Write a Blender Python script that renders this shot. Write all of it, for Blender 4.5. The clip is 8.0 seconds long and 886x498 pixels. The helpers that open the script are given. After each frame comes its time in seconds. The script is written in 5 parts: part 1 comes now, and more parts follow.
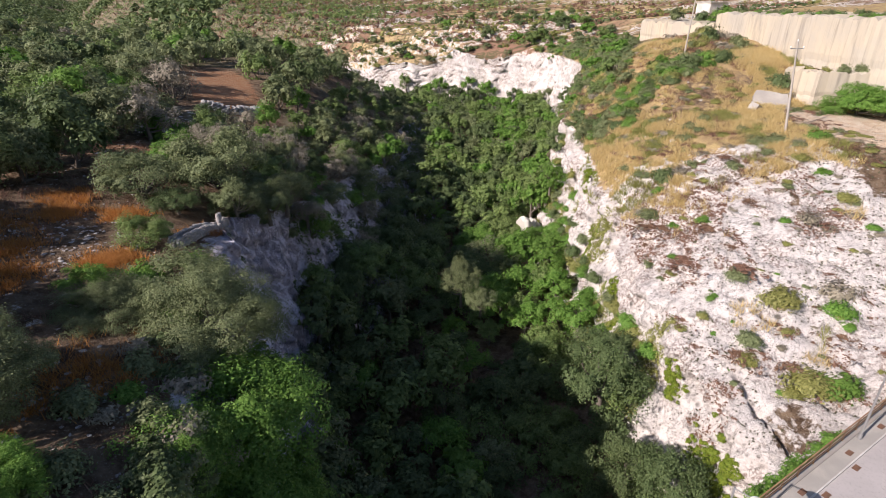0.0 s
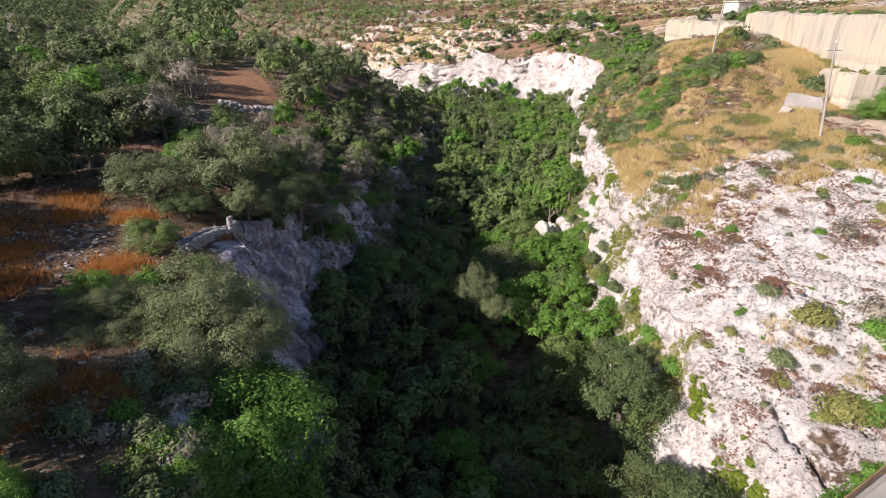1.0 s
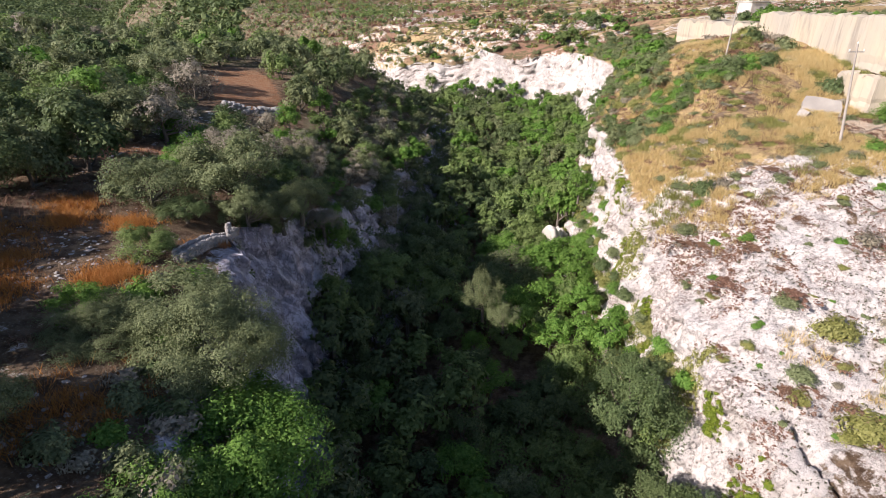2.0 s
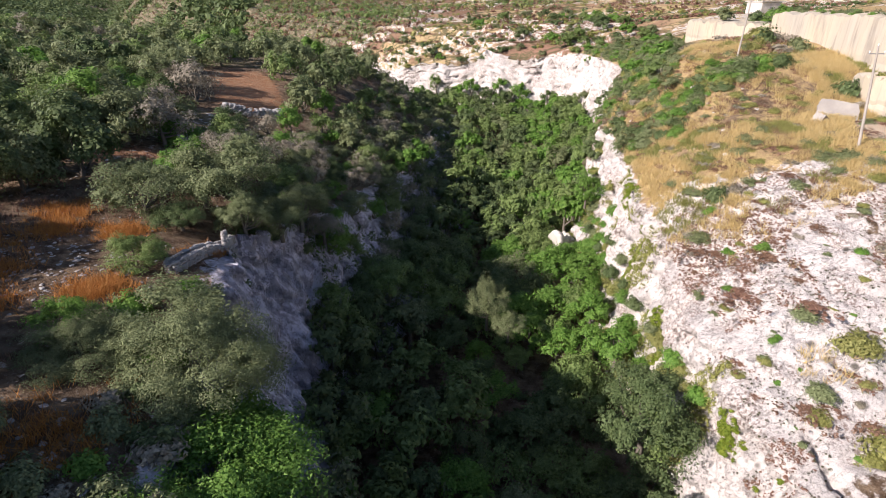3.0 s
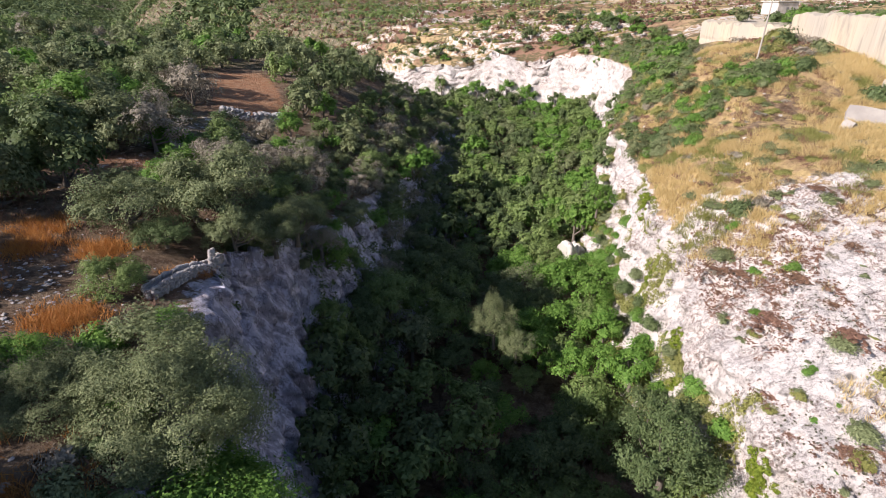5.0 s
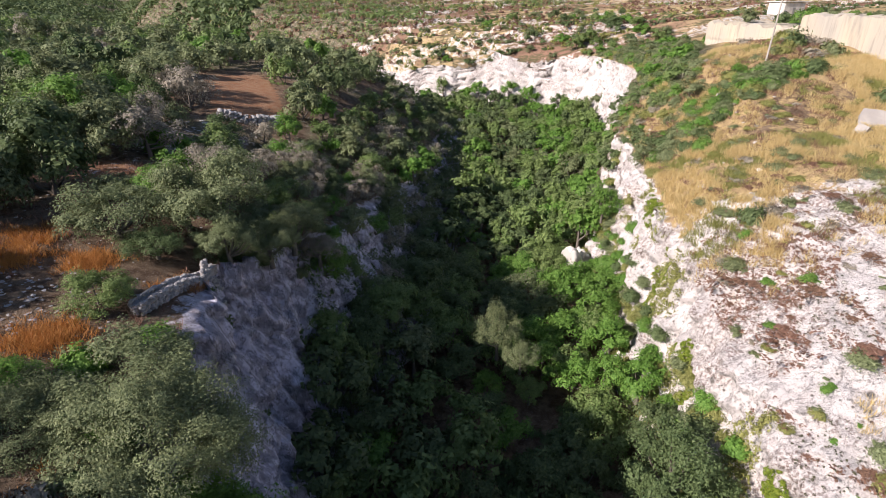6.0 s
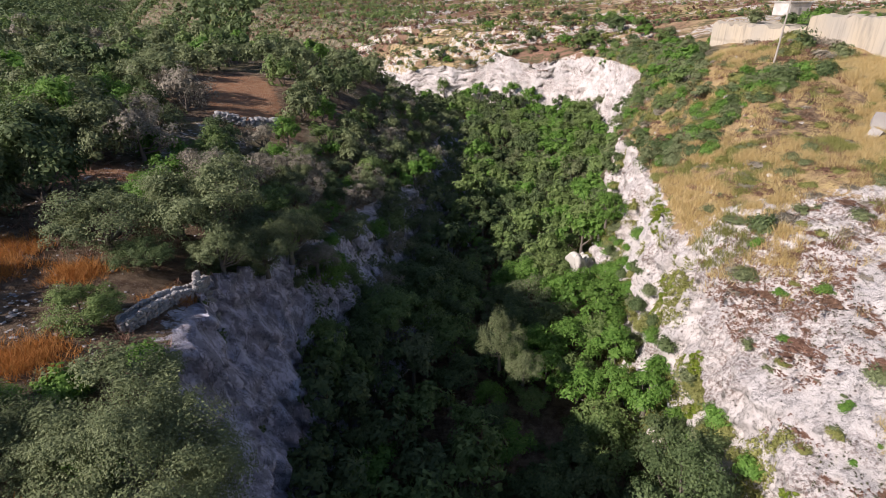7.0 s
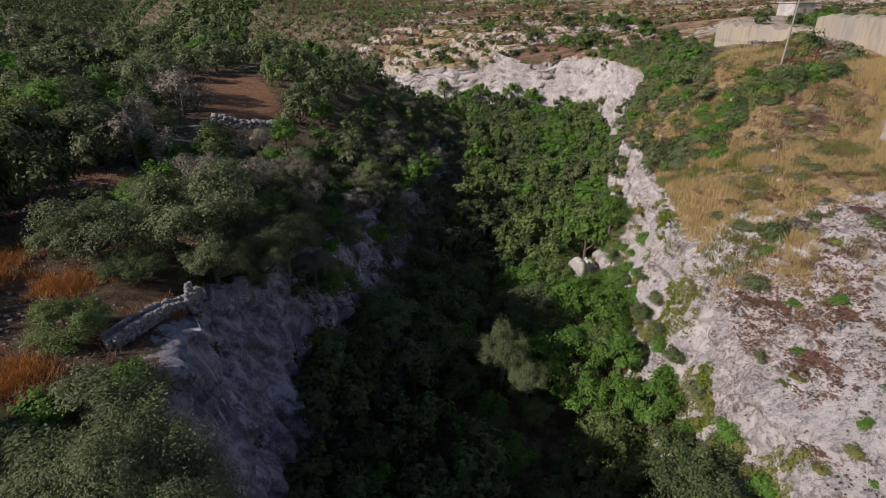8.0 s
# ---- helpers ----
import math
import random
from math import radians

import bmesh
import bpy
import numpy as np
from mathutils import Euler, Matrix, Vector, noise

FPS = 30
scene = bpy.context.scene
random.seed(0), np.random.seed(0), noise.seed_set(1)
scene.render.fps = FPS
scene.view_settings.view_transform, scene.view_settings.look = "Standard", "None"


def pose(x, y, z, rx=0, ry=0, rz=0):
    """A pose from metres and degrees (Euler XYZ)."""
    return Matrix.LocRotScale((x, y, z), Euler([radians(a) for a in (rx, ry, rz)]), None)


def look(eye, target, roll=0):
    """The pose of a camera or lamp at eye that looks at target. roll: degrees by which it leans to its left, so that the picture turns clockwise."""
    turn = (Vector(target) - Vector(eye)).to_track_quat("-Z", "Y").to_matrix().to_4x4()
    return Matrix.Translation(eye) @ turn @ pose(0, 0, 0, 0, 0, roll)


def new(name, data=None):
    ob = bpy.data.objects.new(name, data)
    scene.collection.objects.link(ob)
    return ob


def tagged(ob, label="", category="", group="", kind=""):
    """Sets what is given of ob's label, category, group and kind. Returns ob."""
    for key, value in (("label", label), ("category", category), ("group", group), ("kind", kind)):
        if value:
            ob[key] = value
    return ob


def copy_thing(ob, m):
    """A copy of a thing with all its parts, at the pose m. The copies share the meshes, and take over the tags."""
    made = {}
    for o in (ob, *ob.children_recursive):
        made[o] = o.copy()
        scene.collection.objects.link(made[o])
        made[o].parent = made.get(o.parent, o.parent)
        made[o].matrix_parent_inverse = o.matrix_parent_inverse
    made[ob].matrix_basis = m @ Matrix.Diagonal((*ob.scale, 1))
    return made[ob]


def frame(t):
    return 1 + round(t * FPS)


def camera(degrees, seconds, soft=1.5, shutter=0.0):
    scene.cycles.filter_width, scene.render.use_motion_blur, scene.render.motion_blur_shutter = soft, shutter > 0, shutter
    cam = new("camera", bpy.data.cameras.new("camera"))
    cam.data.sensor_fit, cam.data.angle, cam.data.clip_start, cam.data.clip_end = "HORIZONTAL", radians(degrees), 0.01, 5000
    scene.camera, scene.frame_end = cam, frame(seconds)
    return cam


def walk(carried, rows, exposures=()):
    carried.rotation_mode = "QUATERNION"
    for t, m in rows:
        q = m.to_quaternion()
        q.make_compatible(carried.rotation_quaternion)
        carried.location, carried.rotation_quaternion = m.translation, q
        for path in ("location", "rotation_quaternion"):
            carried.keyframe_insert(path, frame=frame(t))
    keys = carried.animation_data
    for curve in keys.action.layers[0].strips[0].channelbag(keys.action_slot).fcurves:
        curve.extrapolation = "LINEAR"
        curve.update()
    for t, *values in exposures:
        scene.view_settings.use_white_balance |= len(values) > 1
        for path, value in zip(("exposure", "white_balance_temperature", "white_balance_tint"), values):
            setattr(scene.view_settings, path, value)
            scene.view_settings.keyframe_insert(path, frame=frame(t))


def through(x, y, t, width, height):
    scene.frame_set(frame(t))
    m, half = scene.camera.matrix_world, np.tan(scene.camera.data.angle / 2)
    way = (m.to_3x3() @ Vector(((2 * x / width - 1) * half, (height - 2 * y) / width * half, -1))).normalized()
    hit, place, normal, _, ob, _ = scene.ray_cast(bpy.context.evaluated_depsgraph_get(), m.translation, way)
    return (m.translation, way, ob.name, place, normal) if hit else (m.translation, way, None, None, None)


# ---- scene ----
from mathutils.bvhtree import BVHTree

cam = camera(79.4, 8.0, soft=0.6)
PATH = [
    (0.0, pose(0.00, 0.00, 50.00, 65.00, 0.00, 0.00)),
    (0.5, pose(0.06, 0.95, 49.96, 65.00, -0.01, 0.54)),
    (1.0, pose(0.14, 1.98, 49.94, 64.96, -0.00, 2.02)),
    (1.5, pose(0.22, 2.96, 49.95, 64.93, -0.00, 2.55)),
    (3.0, pose(0.19, 6.09, 49.93, 64.93, -0.00, 3.28)),
    (3.5, pose(0.15, 7.09, 49.94, 64.91, 0.01, 3.48)),
    (4.0, pose(0.08, 8.20, 49.93, 64.91, -0.01, 3.61)),
    (4.5, pose(0.03, 9.22, 49.91, 64.92, -0.02, 3.74)),
    (6.0, pose(-0.23, 12.30, 49.96, 64.97, 0.02, 3.99)),
    (6.5, pose(-0.32, 13.23, 50.00, 64.98, 0.03, 4.03)),
    (7.0, pose(-0.44, 14.20, 50.04, 64.96, 0.01, 4.07)),
    (7.5, pose(-0.58, 15.07, 50.06, 64.96, -0.01, 4.06)),
    (8.0, pose(-0.74, 15.98, 50.05, 64.99, 0.02, 4.05)),
]
walk(cam, PATH, [(0.0, 0.36, 6400, 18), (1.5, 0.46, 6400, 18), (3.5, 0.52, 6350, 18), (6.5, 0.46, 6300, 18), (7.0, 0.18, 6300, 18), (7.5, -0.21, 6300, 18), (8.0, -0.63, 6300, 18)])


# ---- light ----
SUN_AZ, SUN_EL = radians(214.0), radians(31.5)      # where the sun stands, counted from +x, and its height
sun_way = Vector((math.cos(SUN_AZ) * math.cos(SUN_EL), math.sin(SUN_AZ) * math.cos(SUN_EL), math.sin(SUN_EL)))
world = bpy.data.worlds.new("sky")
scene.world = world
world.use_nodes = True
wt = world.node_tree
sky = wt.nodes.new("ShaderNodeTexSky")
sky.sky_type = "NISHITA"
sky.sun_disc = False
sky.ozone_density = 2.2
sky.sun_elevation = SUN_EL
sky.sun_rotation = math.pi / 2 - SUN_AZ
wt.links.new(sky.outputs[0], wt.nodes["Background"].inputs[0])
wt.nodes["Background"].inputs[1].default_value = 0.070
sun_data = bpy.data.lights.new("sun", "SUN")
sun_data.energy = 5.0
sun_data.angle = radians(0.5)
sun_data.color = (1.0, 0.905, 0.80)
sun = new("sun", sun_data)
sun.matrix_world = look((0, 0, 200), Vector((0, 0, 200)) - sun_way)


# ---- materials ----
class Nodes:
    """A small writer for node trees."""

    def __init__(self, name):
        self.mat = bpy.data.materials.new(name)
        self.mat.use_nodes = True
        self.t = self.mat.node_tree
        self.b = self.t.nodes["Principled BSDF"]
        self.out = self.t.nodes["Material Output"]

    def link(self, a, b):
        self.t.links.new(a, b)

    def put(self, socket, value):
        if isinstance(value, bpy.types.NodeSocket):
            self.link(value, socket)
        elif isinstance(value, tuple) and len(value) == 3 and socket.type == "RGBA":
            socket.default_value = (*value, 1)
        else:
            socket.default_value = value

    def coords(self, kind="Object"):
        return self.t.nodes.new("ShaderNodeTexCoord").outputs[kind]

    def noise(self, scale, detail=4.0, rough=0.55, vec=None, stretch=None):
        n = self.t.nodes.new("ShaderNodeTexNoise")
        vec = vec or self.coords()
        if stretch:
            m = self.t.nodes.new("ShaderNodeMapping")
            m.inputs["Scale"].default_value = stretch
            self.link(vec, m.inputs["Vector"])
            vec = m.outputs[0]
        self.link(vec, n.inputs["Vector"])
        n.inputs["Scale"].default_value, n.inputs["Detail"].default_value, n.inputs["Roughness"].default_value = scale, detail, rough
        return n.outputs["Fac"]

    def cells(self, scale, feature="F1", vec=None):
        n = self.t.nodes.new("ShaderNodeTexVoronoi")
        n.feature = feature
        self.link(vec or self.coords(), n.inputs["Vector"])
        n.inputs["Scale"].default_value = scale
        return n.outputs["Distance"]

    def ramp(self, fac, lo, hi, a=0.0, b=1.0):
        n = self.t.nodes.new("ShaderNodeMapRange")
        n.interpolation_type = "SMOOTHSTEP"
        self.put(n.inputs["Value"], fac)
        for key, value in (("From Min", lo), ("From Max", hi), ("To Min", a), ("To Max", b)):
            n.inputs[key].default_value = value
        return n.outputs[0]

    def mix(self, fac, a, b, how="MIX"):
        n = self.t.nodes.new("ShaderNodeMix")
        n.data_type, n.blend_type = "RGBA", how
        self.put(n.inputs[0], fac)
        self.put(n.inputs[6], a)
        self.put(n.inputs[7], b)
        return n.outputs[2]

    def math(self, how, a, b=0.0):
        n = self.t.nodes.new("ShaderNodeMath")
        n.operation = how
        self.put(n.inputs[0], a)
        self.put(n.inputs[1], b)
        return n.outputs[0]

    def attr(self, name):
        n = self.t.nodes.new("ShaderNodeAttribute")
        n.attribute_name = name
        return n.outputs["Fac"]

    def island(self):
        return self.t.nodes.new("ShaderNodeNewGeometry").outputs["Random Per Island"]

    def each(self):
        return self.t.nodes.new("ShaderNodeObjectInfo").outputs["Random"]

    def bump(self, height, strength, distance):
        n = self.t.nodes.new("ShaderNodeBump")
        n.inputs["Strength"].default_value, n.inputs["Distance"].default_value = strength, distance
        self.link(height, n.inputs["Height"])
        self.link(n.outputs[0], self.b.inputs["Normal"])

    def done(self, colour, rough=0.9, metal=0.0, gloss=0.2):
        self.put(self.b.inputs["Base Color"], colour)
        self.put(self.b.inputs["Roughness"], rough)
        self.b.inputs["Metallic"].default_value = metal
        self.b.inputs["Specular IOR Level"].default_value = gloss
        return self.mat


def limestone(n, pale=(0.77, 0.72, 0.695)):
    """The colour and relief of weathered limestone: pale, with grey films, ochre bleeds, dark cracks and small dark pits."""
    col = n.mix(n.ramp(n.noise(0.22, 5, 0.6), 0.47, 0.70, 0, 0.7), pale, (0.56, 0.53, 0.52))
    col = n.mix(n.ramp(n.noise(1.7, 8, 0.75), 0.52, 0.66, 0, 0.7), col, (0.33, 0.31, 0.30))
    col = n.mix(n.ramp(n.noise(0.5, 4, 0.6), 0.6, 0.76, 0, 0.35), col, (0.50, 0.37, 0.26))
    pits = n.ramp(n.cells(1.1), 0.04, 0.17)
    crack = n.math("ABSOLUTE", n.math("SUBTRACT", n.noise(0.55, 7, 0.68, stretch=(1, 1.6, 0.7)), 0.5))
    split = n.ramp(crack, 0.0, 0.007)
    lichen = n.math("MULTIPLY", n.ramp(n.noise(3.2, 8, 0.8), 0.48, 0.56), n.ramp(n.noise(0.16, 4, 0.6), 0.44, 0.60))
    col = n.mix(n.math("MULTIPLY", lichen, 0.8), col, (0.20, 0.125, 0.095))
    holes = n.math("MAXIMUM", n.ramp(n.cells(0.42), 0.05, 0.20), n.ramp(n.noise(0.3, 3, 0.5), 0.56, 0.46))
    col = n.mix(pits, (0.20, 0.175, 0.15), col)
    col = n.mix(holes, (0.13, 0.12, 0.10), col)
    col = n.mix(split, (0.24, 0.21, 0.19), col)
    relief = n.math("ADD", n.noise(2.6, 9, 0.75), n.math("MULTIPLY", n.math("ADD", n.math("ADD", pits, holes), split), 0.35))
    return col, relief


def ground_material():
    n = Nodes("limestone and dry ground")
    col, relief = limestone(n)
    # grey weathered rock of the left cliff, its bluish shade mixed into the colour
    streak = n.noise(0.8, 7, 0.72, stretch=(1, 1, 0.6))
    old_in_shade = n.mix(n.ramp(streak, 0.44, 0.56), (0.40, 0.39, 0.485), (0.78, 0.76, 0.90))
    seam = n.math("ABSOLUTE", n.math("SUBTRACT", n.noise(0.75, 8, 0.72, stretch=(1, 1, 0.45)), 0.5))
    old_in_shade = n.mix(n.ramp(seam, 0.0, 0.016), (0.07, 0.07, 0.085), old_in_shade)
    col = n.mix(n.math("MULTIPLY", n.attr("grey"), 0.92), col, old_in_shade)
    fine, mid = n.noise(7.0, 5, 0.7), n.noise(0.8, 5, 0.65)
    earth = n.mix(n.ramp(mid, 0.35, 0.65), (0.115, 0.075, 0.05), (0.26, 0.19, 0.13))
    earth = n.mix(n.ramp(fine, 0.55, 0.7, 0, 0.8), earth, (0.40, 0.36, 0.31))
    straw = n.mix(n.ramp(mid, 0.35, 0.65), (0.57, 0.43, 0.21), (0.42, 0.30, 0.17))
    straw = n.mix(n.ramp(fine, 0.5, 0.75, 0, 0.7), straw, (0.16, 0.105, 0.055))
    red = n.mix(n.ramp(mid, 0.3, 0.7), (0.33, 0.165, 0.09), (0.38, 0.24, 0.15))
    edge = n.math("SUBTRACT", n.noise(0.9, 6, 0.7), 0.5)
    col2 = n.mix(n.ramp(n.math("ADD", n.attr("straw"), n.math("MULTIPLY", edge, 1.6)), 0.35, 0.65), earth, straw)
    col2 = n.mix(n.ramp(n.math("ADD", n.attr("red"), n.math("MULTIPLY", edge, 0.7)), 0.4, 0.6), col2, red)
    col2 = n.mix(n.ramp(n.math("ADD", n.attr("yard"), n.math("MULTIPLY", edge, 0.8)), 0.35, 0.6), col2, n.mix(n.ramp(mid, 0.35, 0.65), (0.74, 0.63, 0.51), (0.66, 0.50, 0.36)))
    tier = n.noise(0.10, 6, 0.62, stretch=(0.16, 1, 1))
    patch = n.noise(0.035, 5, 0.65, stretch=(0.35, 1, 1))
    speck = n.noise(0.55, 8, 0.8)
    hill = n.mix(n.ramp(patch, 0.44, 0.56), (0.27, 0.17, 0.12), (0.52, 0.40, 0.22))
    hill = n.mix(n.ramp(n.noise(0.06, 4, 0.6, stretch=(0.4, 1, 1)), 0.52, 0.62, 0, 0.8), hill, (0.36, 0.21, 0.15))
    hill = n.mix(n.ramp(speck, 0.53, 0.58, 0, 0.85), hill, (0.13, 0.11, 0.06))
    hill = n.mix(n.math("MULTIPLY", n.ramp(tier, 0.50, 0.54), n.ramp(n.noise(0.8, 6, 0.75), 0.46, 0.53)), hill, (0.66, 0.62, 0.57))
    hill = n.mix(n.math("MULTIPLY", n.ramp(tier, 0.44, 0.47), n.ramp(tier, 0.50, 0.47)), hill, (0.13, 0.12, 0.065))
    col2 = n.mix(n.ramp(n.attr("hill"), 0.3, 0.7), col2, hill)
    maquis = n.mix(n.ramp(n.noise(0.3, 7, 0.75), 0.42, 0.60), (0.105, 0.100, 0.058), (0.26, 0.215, 0.145))
    maquis = n.mix(n.ramp(n.noise(0.9, 6, 0.75), 0.57, 0.63), maquis, (0.52, 0.47, 0.41))
    col2 = n.mix(n.ramp(n.math("ADD", n.attr("maquis"), n.math("MULTIPLY", edge, 0.8)), 0.3, 0.7), col2, maquis)
    col = n.mix(n.ramp(n.math("ADD", n.attr("rock"), n.math("MULTIPLY", edge, 1.5)), 0.42, 0.58), col2, col)
    n.bump(n.math("ADD", relief, n.math("MULTIPLY", fine, 0.4)), 1.0, 0.30)
    return n.done(col, 0.95, gloss=0.1)


def leaf_material(name, dark, light, through=0.25):
    n = Nodes(name)
    col = n.mix(n.ramp(n.island(), 0.0, 1.0, 0.15, 0.85), dark, light)
    col = n.mix(n.ramp(n.each(), 0.0, 1.0, 0.0, 0.35), col, n.mix(0.5, col, (0.13, 0.13, 0.05)))
    m = n.done(col, 0.6, gloss=0.25)
    t = n.t.nodes.new("ShaderNodeBsdfTranslucent")
    n.link(col, t.inputs[0])
    s = n.t.nodes.new("ShaderNodeMixShader")
    s.inputs[0].default_value = through
    n.link(n.b.outputs[0], s.inputs[1])
    n.link(t.outputs[0], s.inputs[2])
    n.link(s.outputs[0], n.out.inputs[0])
    return m


def bark_material(name, a, b):
    n = Nodes(name)
    v = n.noise(6, 6, 0.7, stretch=(1, 1, 0.2))
    n.bump(v, 0.8, 0.05)
    return n.done(n.mix(v, a, b), 0.95, gloss=0.1)


GROUND = ground_material()
OLIVE = leaf_material("olive leaves", (0.112, 0.145, 0.066), (0.290, 0.335, 0.165), 0.22)
OAK = leaf_material("evergreen leaves", (0.062, 0.102, 0.040), (0.170, 0.230, 0.092), 0.2)
CAROB = leaf_material("carob leaves", (0.105, 0.172, 0.050), (0.275, 0.370, 0.125), 0.25)
FIG = leaf_material("fresh green leaves", (0.085, 0.205, 0.032), (0.245, 0.430, 0.088), 0.35)
LIME = leaf_material("yellow green leaves", (0.120, 0.200, 0.020), (0.300, 0.360, 0.050), 0.35)
GREY = leaf_material("grey brown twigs and leaves", (0.215, 0.190, 0.145), (0.430, 0.385, 0.305), 0.15)
HEATH = leaf_material("brown dry shrub", (0.165, 0.085, 0.062), (0.34, 0.205, 0.145), 0.15)
STRAW = leaf_material("dry golden grass", (0.56, 0.41, 0.17), (0.88, 0.72, 0.39), 0.3)
RUST = leaf_material("rust orange dry grass", (0.36, 0.145, 0.040), (0.64, 0.33, 0.10), 0.3)
BARK = bark_material("grey bark", (0.10, 0.085, 0.07), (0.24, 0.21, 0.18))


MOSS = leaf_material("yellow green scrub", (0.175, 0.190, 0.050), (0.400, 0.400, 0.140), 0.25)
SAGE = leaf_material("dark small plants", (0.055, 0.060, 0.035), (0.150, 0.140, 0.085), 0.15)


def stone_material(name, pale):
    n = Nodes(name)
    col, relief = limestone(n, pale)
    n.bump(relief, 0.8, 0.12)
    return n.done(col, 0.95, gloss=0.1)


def quarry_material():
    n = Nodes("sawn limestone")
    marks = n.noise(1.6, 5, 0.65, stretch=(1, 1, 0.06))
    drips = n.noise(0.5, 4, 0.6, stretch=(1, 1, 0.15))
    col = n.mix(n.ramp(n.noise(0.12, 4, 0.6), 0.35, 0.7), (0.55, 0.48, 0.37), (0.47, 0.43, 0.365))
    col = n.mix(n.ramp(marks, 0.50, 0.68, 0, 0.5), col, (0.35, 0.31, 0.26))
    col = n.mix(n.ramp(drips, 0.54, 0.70, 0, 0.6), col, (0.24, 0.22, 0.20))
    n.bump(n.math("ADD", marks, n.math("MULTIPLY", n.noise(8, 5, 0.7), 0.3)), 0.5, 0.08)
    return n.done(col, 0.95, gloss=0.1)


def plain_material(name, a, b, scale=2.0, rough=0.9, metal=0.0, relief=0.02, spot=None):
    n = Nodes(name)
    big, fine = n.noise(scale * 0.25, 4, 0.6), n.noise(scale * 6, 6, 0.7)
    col = n.mix(n.ramp(big, 0.35, 0.65), a, b)
    col = n.mix(n.ramp(fine, 0.5, 0.75, 0, 0.5), col, spot or tuple(0.6 * c for c in a))
    n.bump(fine, 0.4, relief)
    return n.done(col, rough, metal, 0.25)


ROCK = stone_material("loose limestone", (0.64, 0.61, 0.56))
QUARRY = quarry_material()
# grey limestone for walls and rubble, toned darker to stand in for shade
SHADE_GREY_ROCK = stone_material("grey limestone darkened for shade", (0.40, 0.39, 0.385))
ASPHALT = plain_material("bleached asphalt", (0.42, 0.39, 0.38), (0.49, 0.455, 0.445), 1.0)
PAVING = plain_material("pale concrete paving", (0.46, 0.43, 0.39), (0.38, 0.36, 0.33), 2.0)
KERB = plain_material("worn white kerb paint", (0.72, 0.70, 0.66), (0.52, 0.50, 0.47), 2.0)
CONCRETE = plain_material("stained grey concrete", (0.40, 0.375, 0.34), (0.30, 0.28, 0.26), 1.0)
RAIL = plain_material("rusty brown painted metal", (0.42, 0.27, 0.15), (0.30, 0.16, 0.09), 3.0, 0.7)
RUSTED = plain_material("rusty iron", (0.20, 0.11, 0.075), (0.14, 0.085, 0.06), 3.0, 0.8)
STEEL = plain_material("galvanised steel", (0.42, 0.42, 0.42), (0.34, 0.34, 0.34), 2.0, 0.5, 0.6)
WHITE = plain_material("white enamel", (0.80, 0.80, 0.78), (0.74, 0.74, 0.72), 3.0, 0.4)
POLE = plain_material("grey pole", (0.46, 0.42, 0.38), (0.38, 0.35, 0.31), 2.0)


# ---- arithmetic ----
def hash3(i, j, k, seed):
    h = (i * 374761393 + j * 668265263 + k * 2147483647 + seed * 1274126177) & 0xFFFFFFFF
    h = ((h ^ (h >> 13)) * 1274126177) & 0xFFFFFFFF
    return ((h ^ (h >> 16)) & 0xFFFF) / 65535.0


def vnoise(x, y, z, seed=0):
    """Smooth value noise in -1..1 on arrays."""
    i, j, k = (np.floor(a).astype(np.int64) for a in (x, y, z))
    fx, fy, fz = x - i, y - j, z - k
    fx, fy, fz = (f * f * (3 - 2 * f) for f in (fx, fy, fz))
    out = 0
    for a in (0, 1):
        for b in (0, 1):
            for c in (0, 1):
                w = (fx if a else 1 - fx) * (fy if b else 1 - fy) * (fz if c else 1 - fz)
                out = out + w * hash3(i + a, j + b, k + c, seed)
    return 2 * out - 1


def fbm(x, y, z, size, octaves=4, seed=0):
    out, amp = 0, 1.0
    for o in range(octaves):
        s = size / 2 ** o
        out = out + amp * vnoise(x / s, y / s, z / s, seed + o)
        amp *= 0.5
    return out


def smooth(a, lo, hi):
    t = np.clip((a - lo) / (hi - lo), 0, 1)
    return t * t * (3 - 2 * t)


def mesh_of(name, verts, faces, material, flat=True):
    """A mesh from an array of vertices and an array of equal-sided faces."""
    verts, faces = np.asarray(verts, dtype=np.float32), np.asarray(faces, dtype=np.int32)
    me = bpy.data.meshes.new(name)
    me.vertices.add(len(verts))
    me.vertices.foreach_set("co", verts.ravel())
    sides = faces.shape[1]
    me.loops.add(faces.size)
    me.loops.foreach_set("vertex_index", faces.ravel())
    me.polygons.add(len(faces))
    me.polygons.foreach_set("loop_start", np.arange(0, faces.size, sides, dtype=np.int32))
    me.polygons.foreach_set("use_smooth", np.full(len(faces), not flat))
    me.materials.append(material)
    me.update(calc_edges=True)
    return me


def part(name, bm, material, parent, label=""):
    me = bpy.data.meshes.new(name)
    bm.to_mesh(me)
    bm.free()
    me.materials.append(material)
    ob = new(name, me)
    ob.parent = parent
    return tagged(ob, label)


def part_mesh(name, me, parent, label=""):
    ob = new(name, me)
    ob.parent = parent
    return tagged(ob, label)


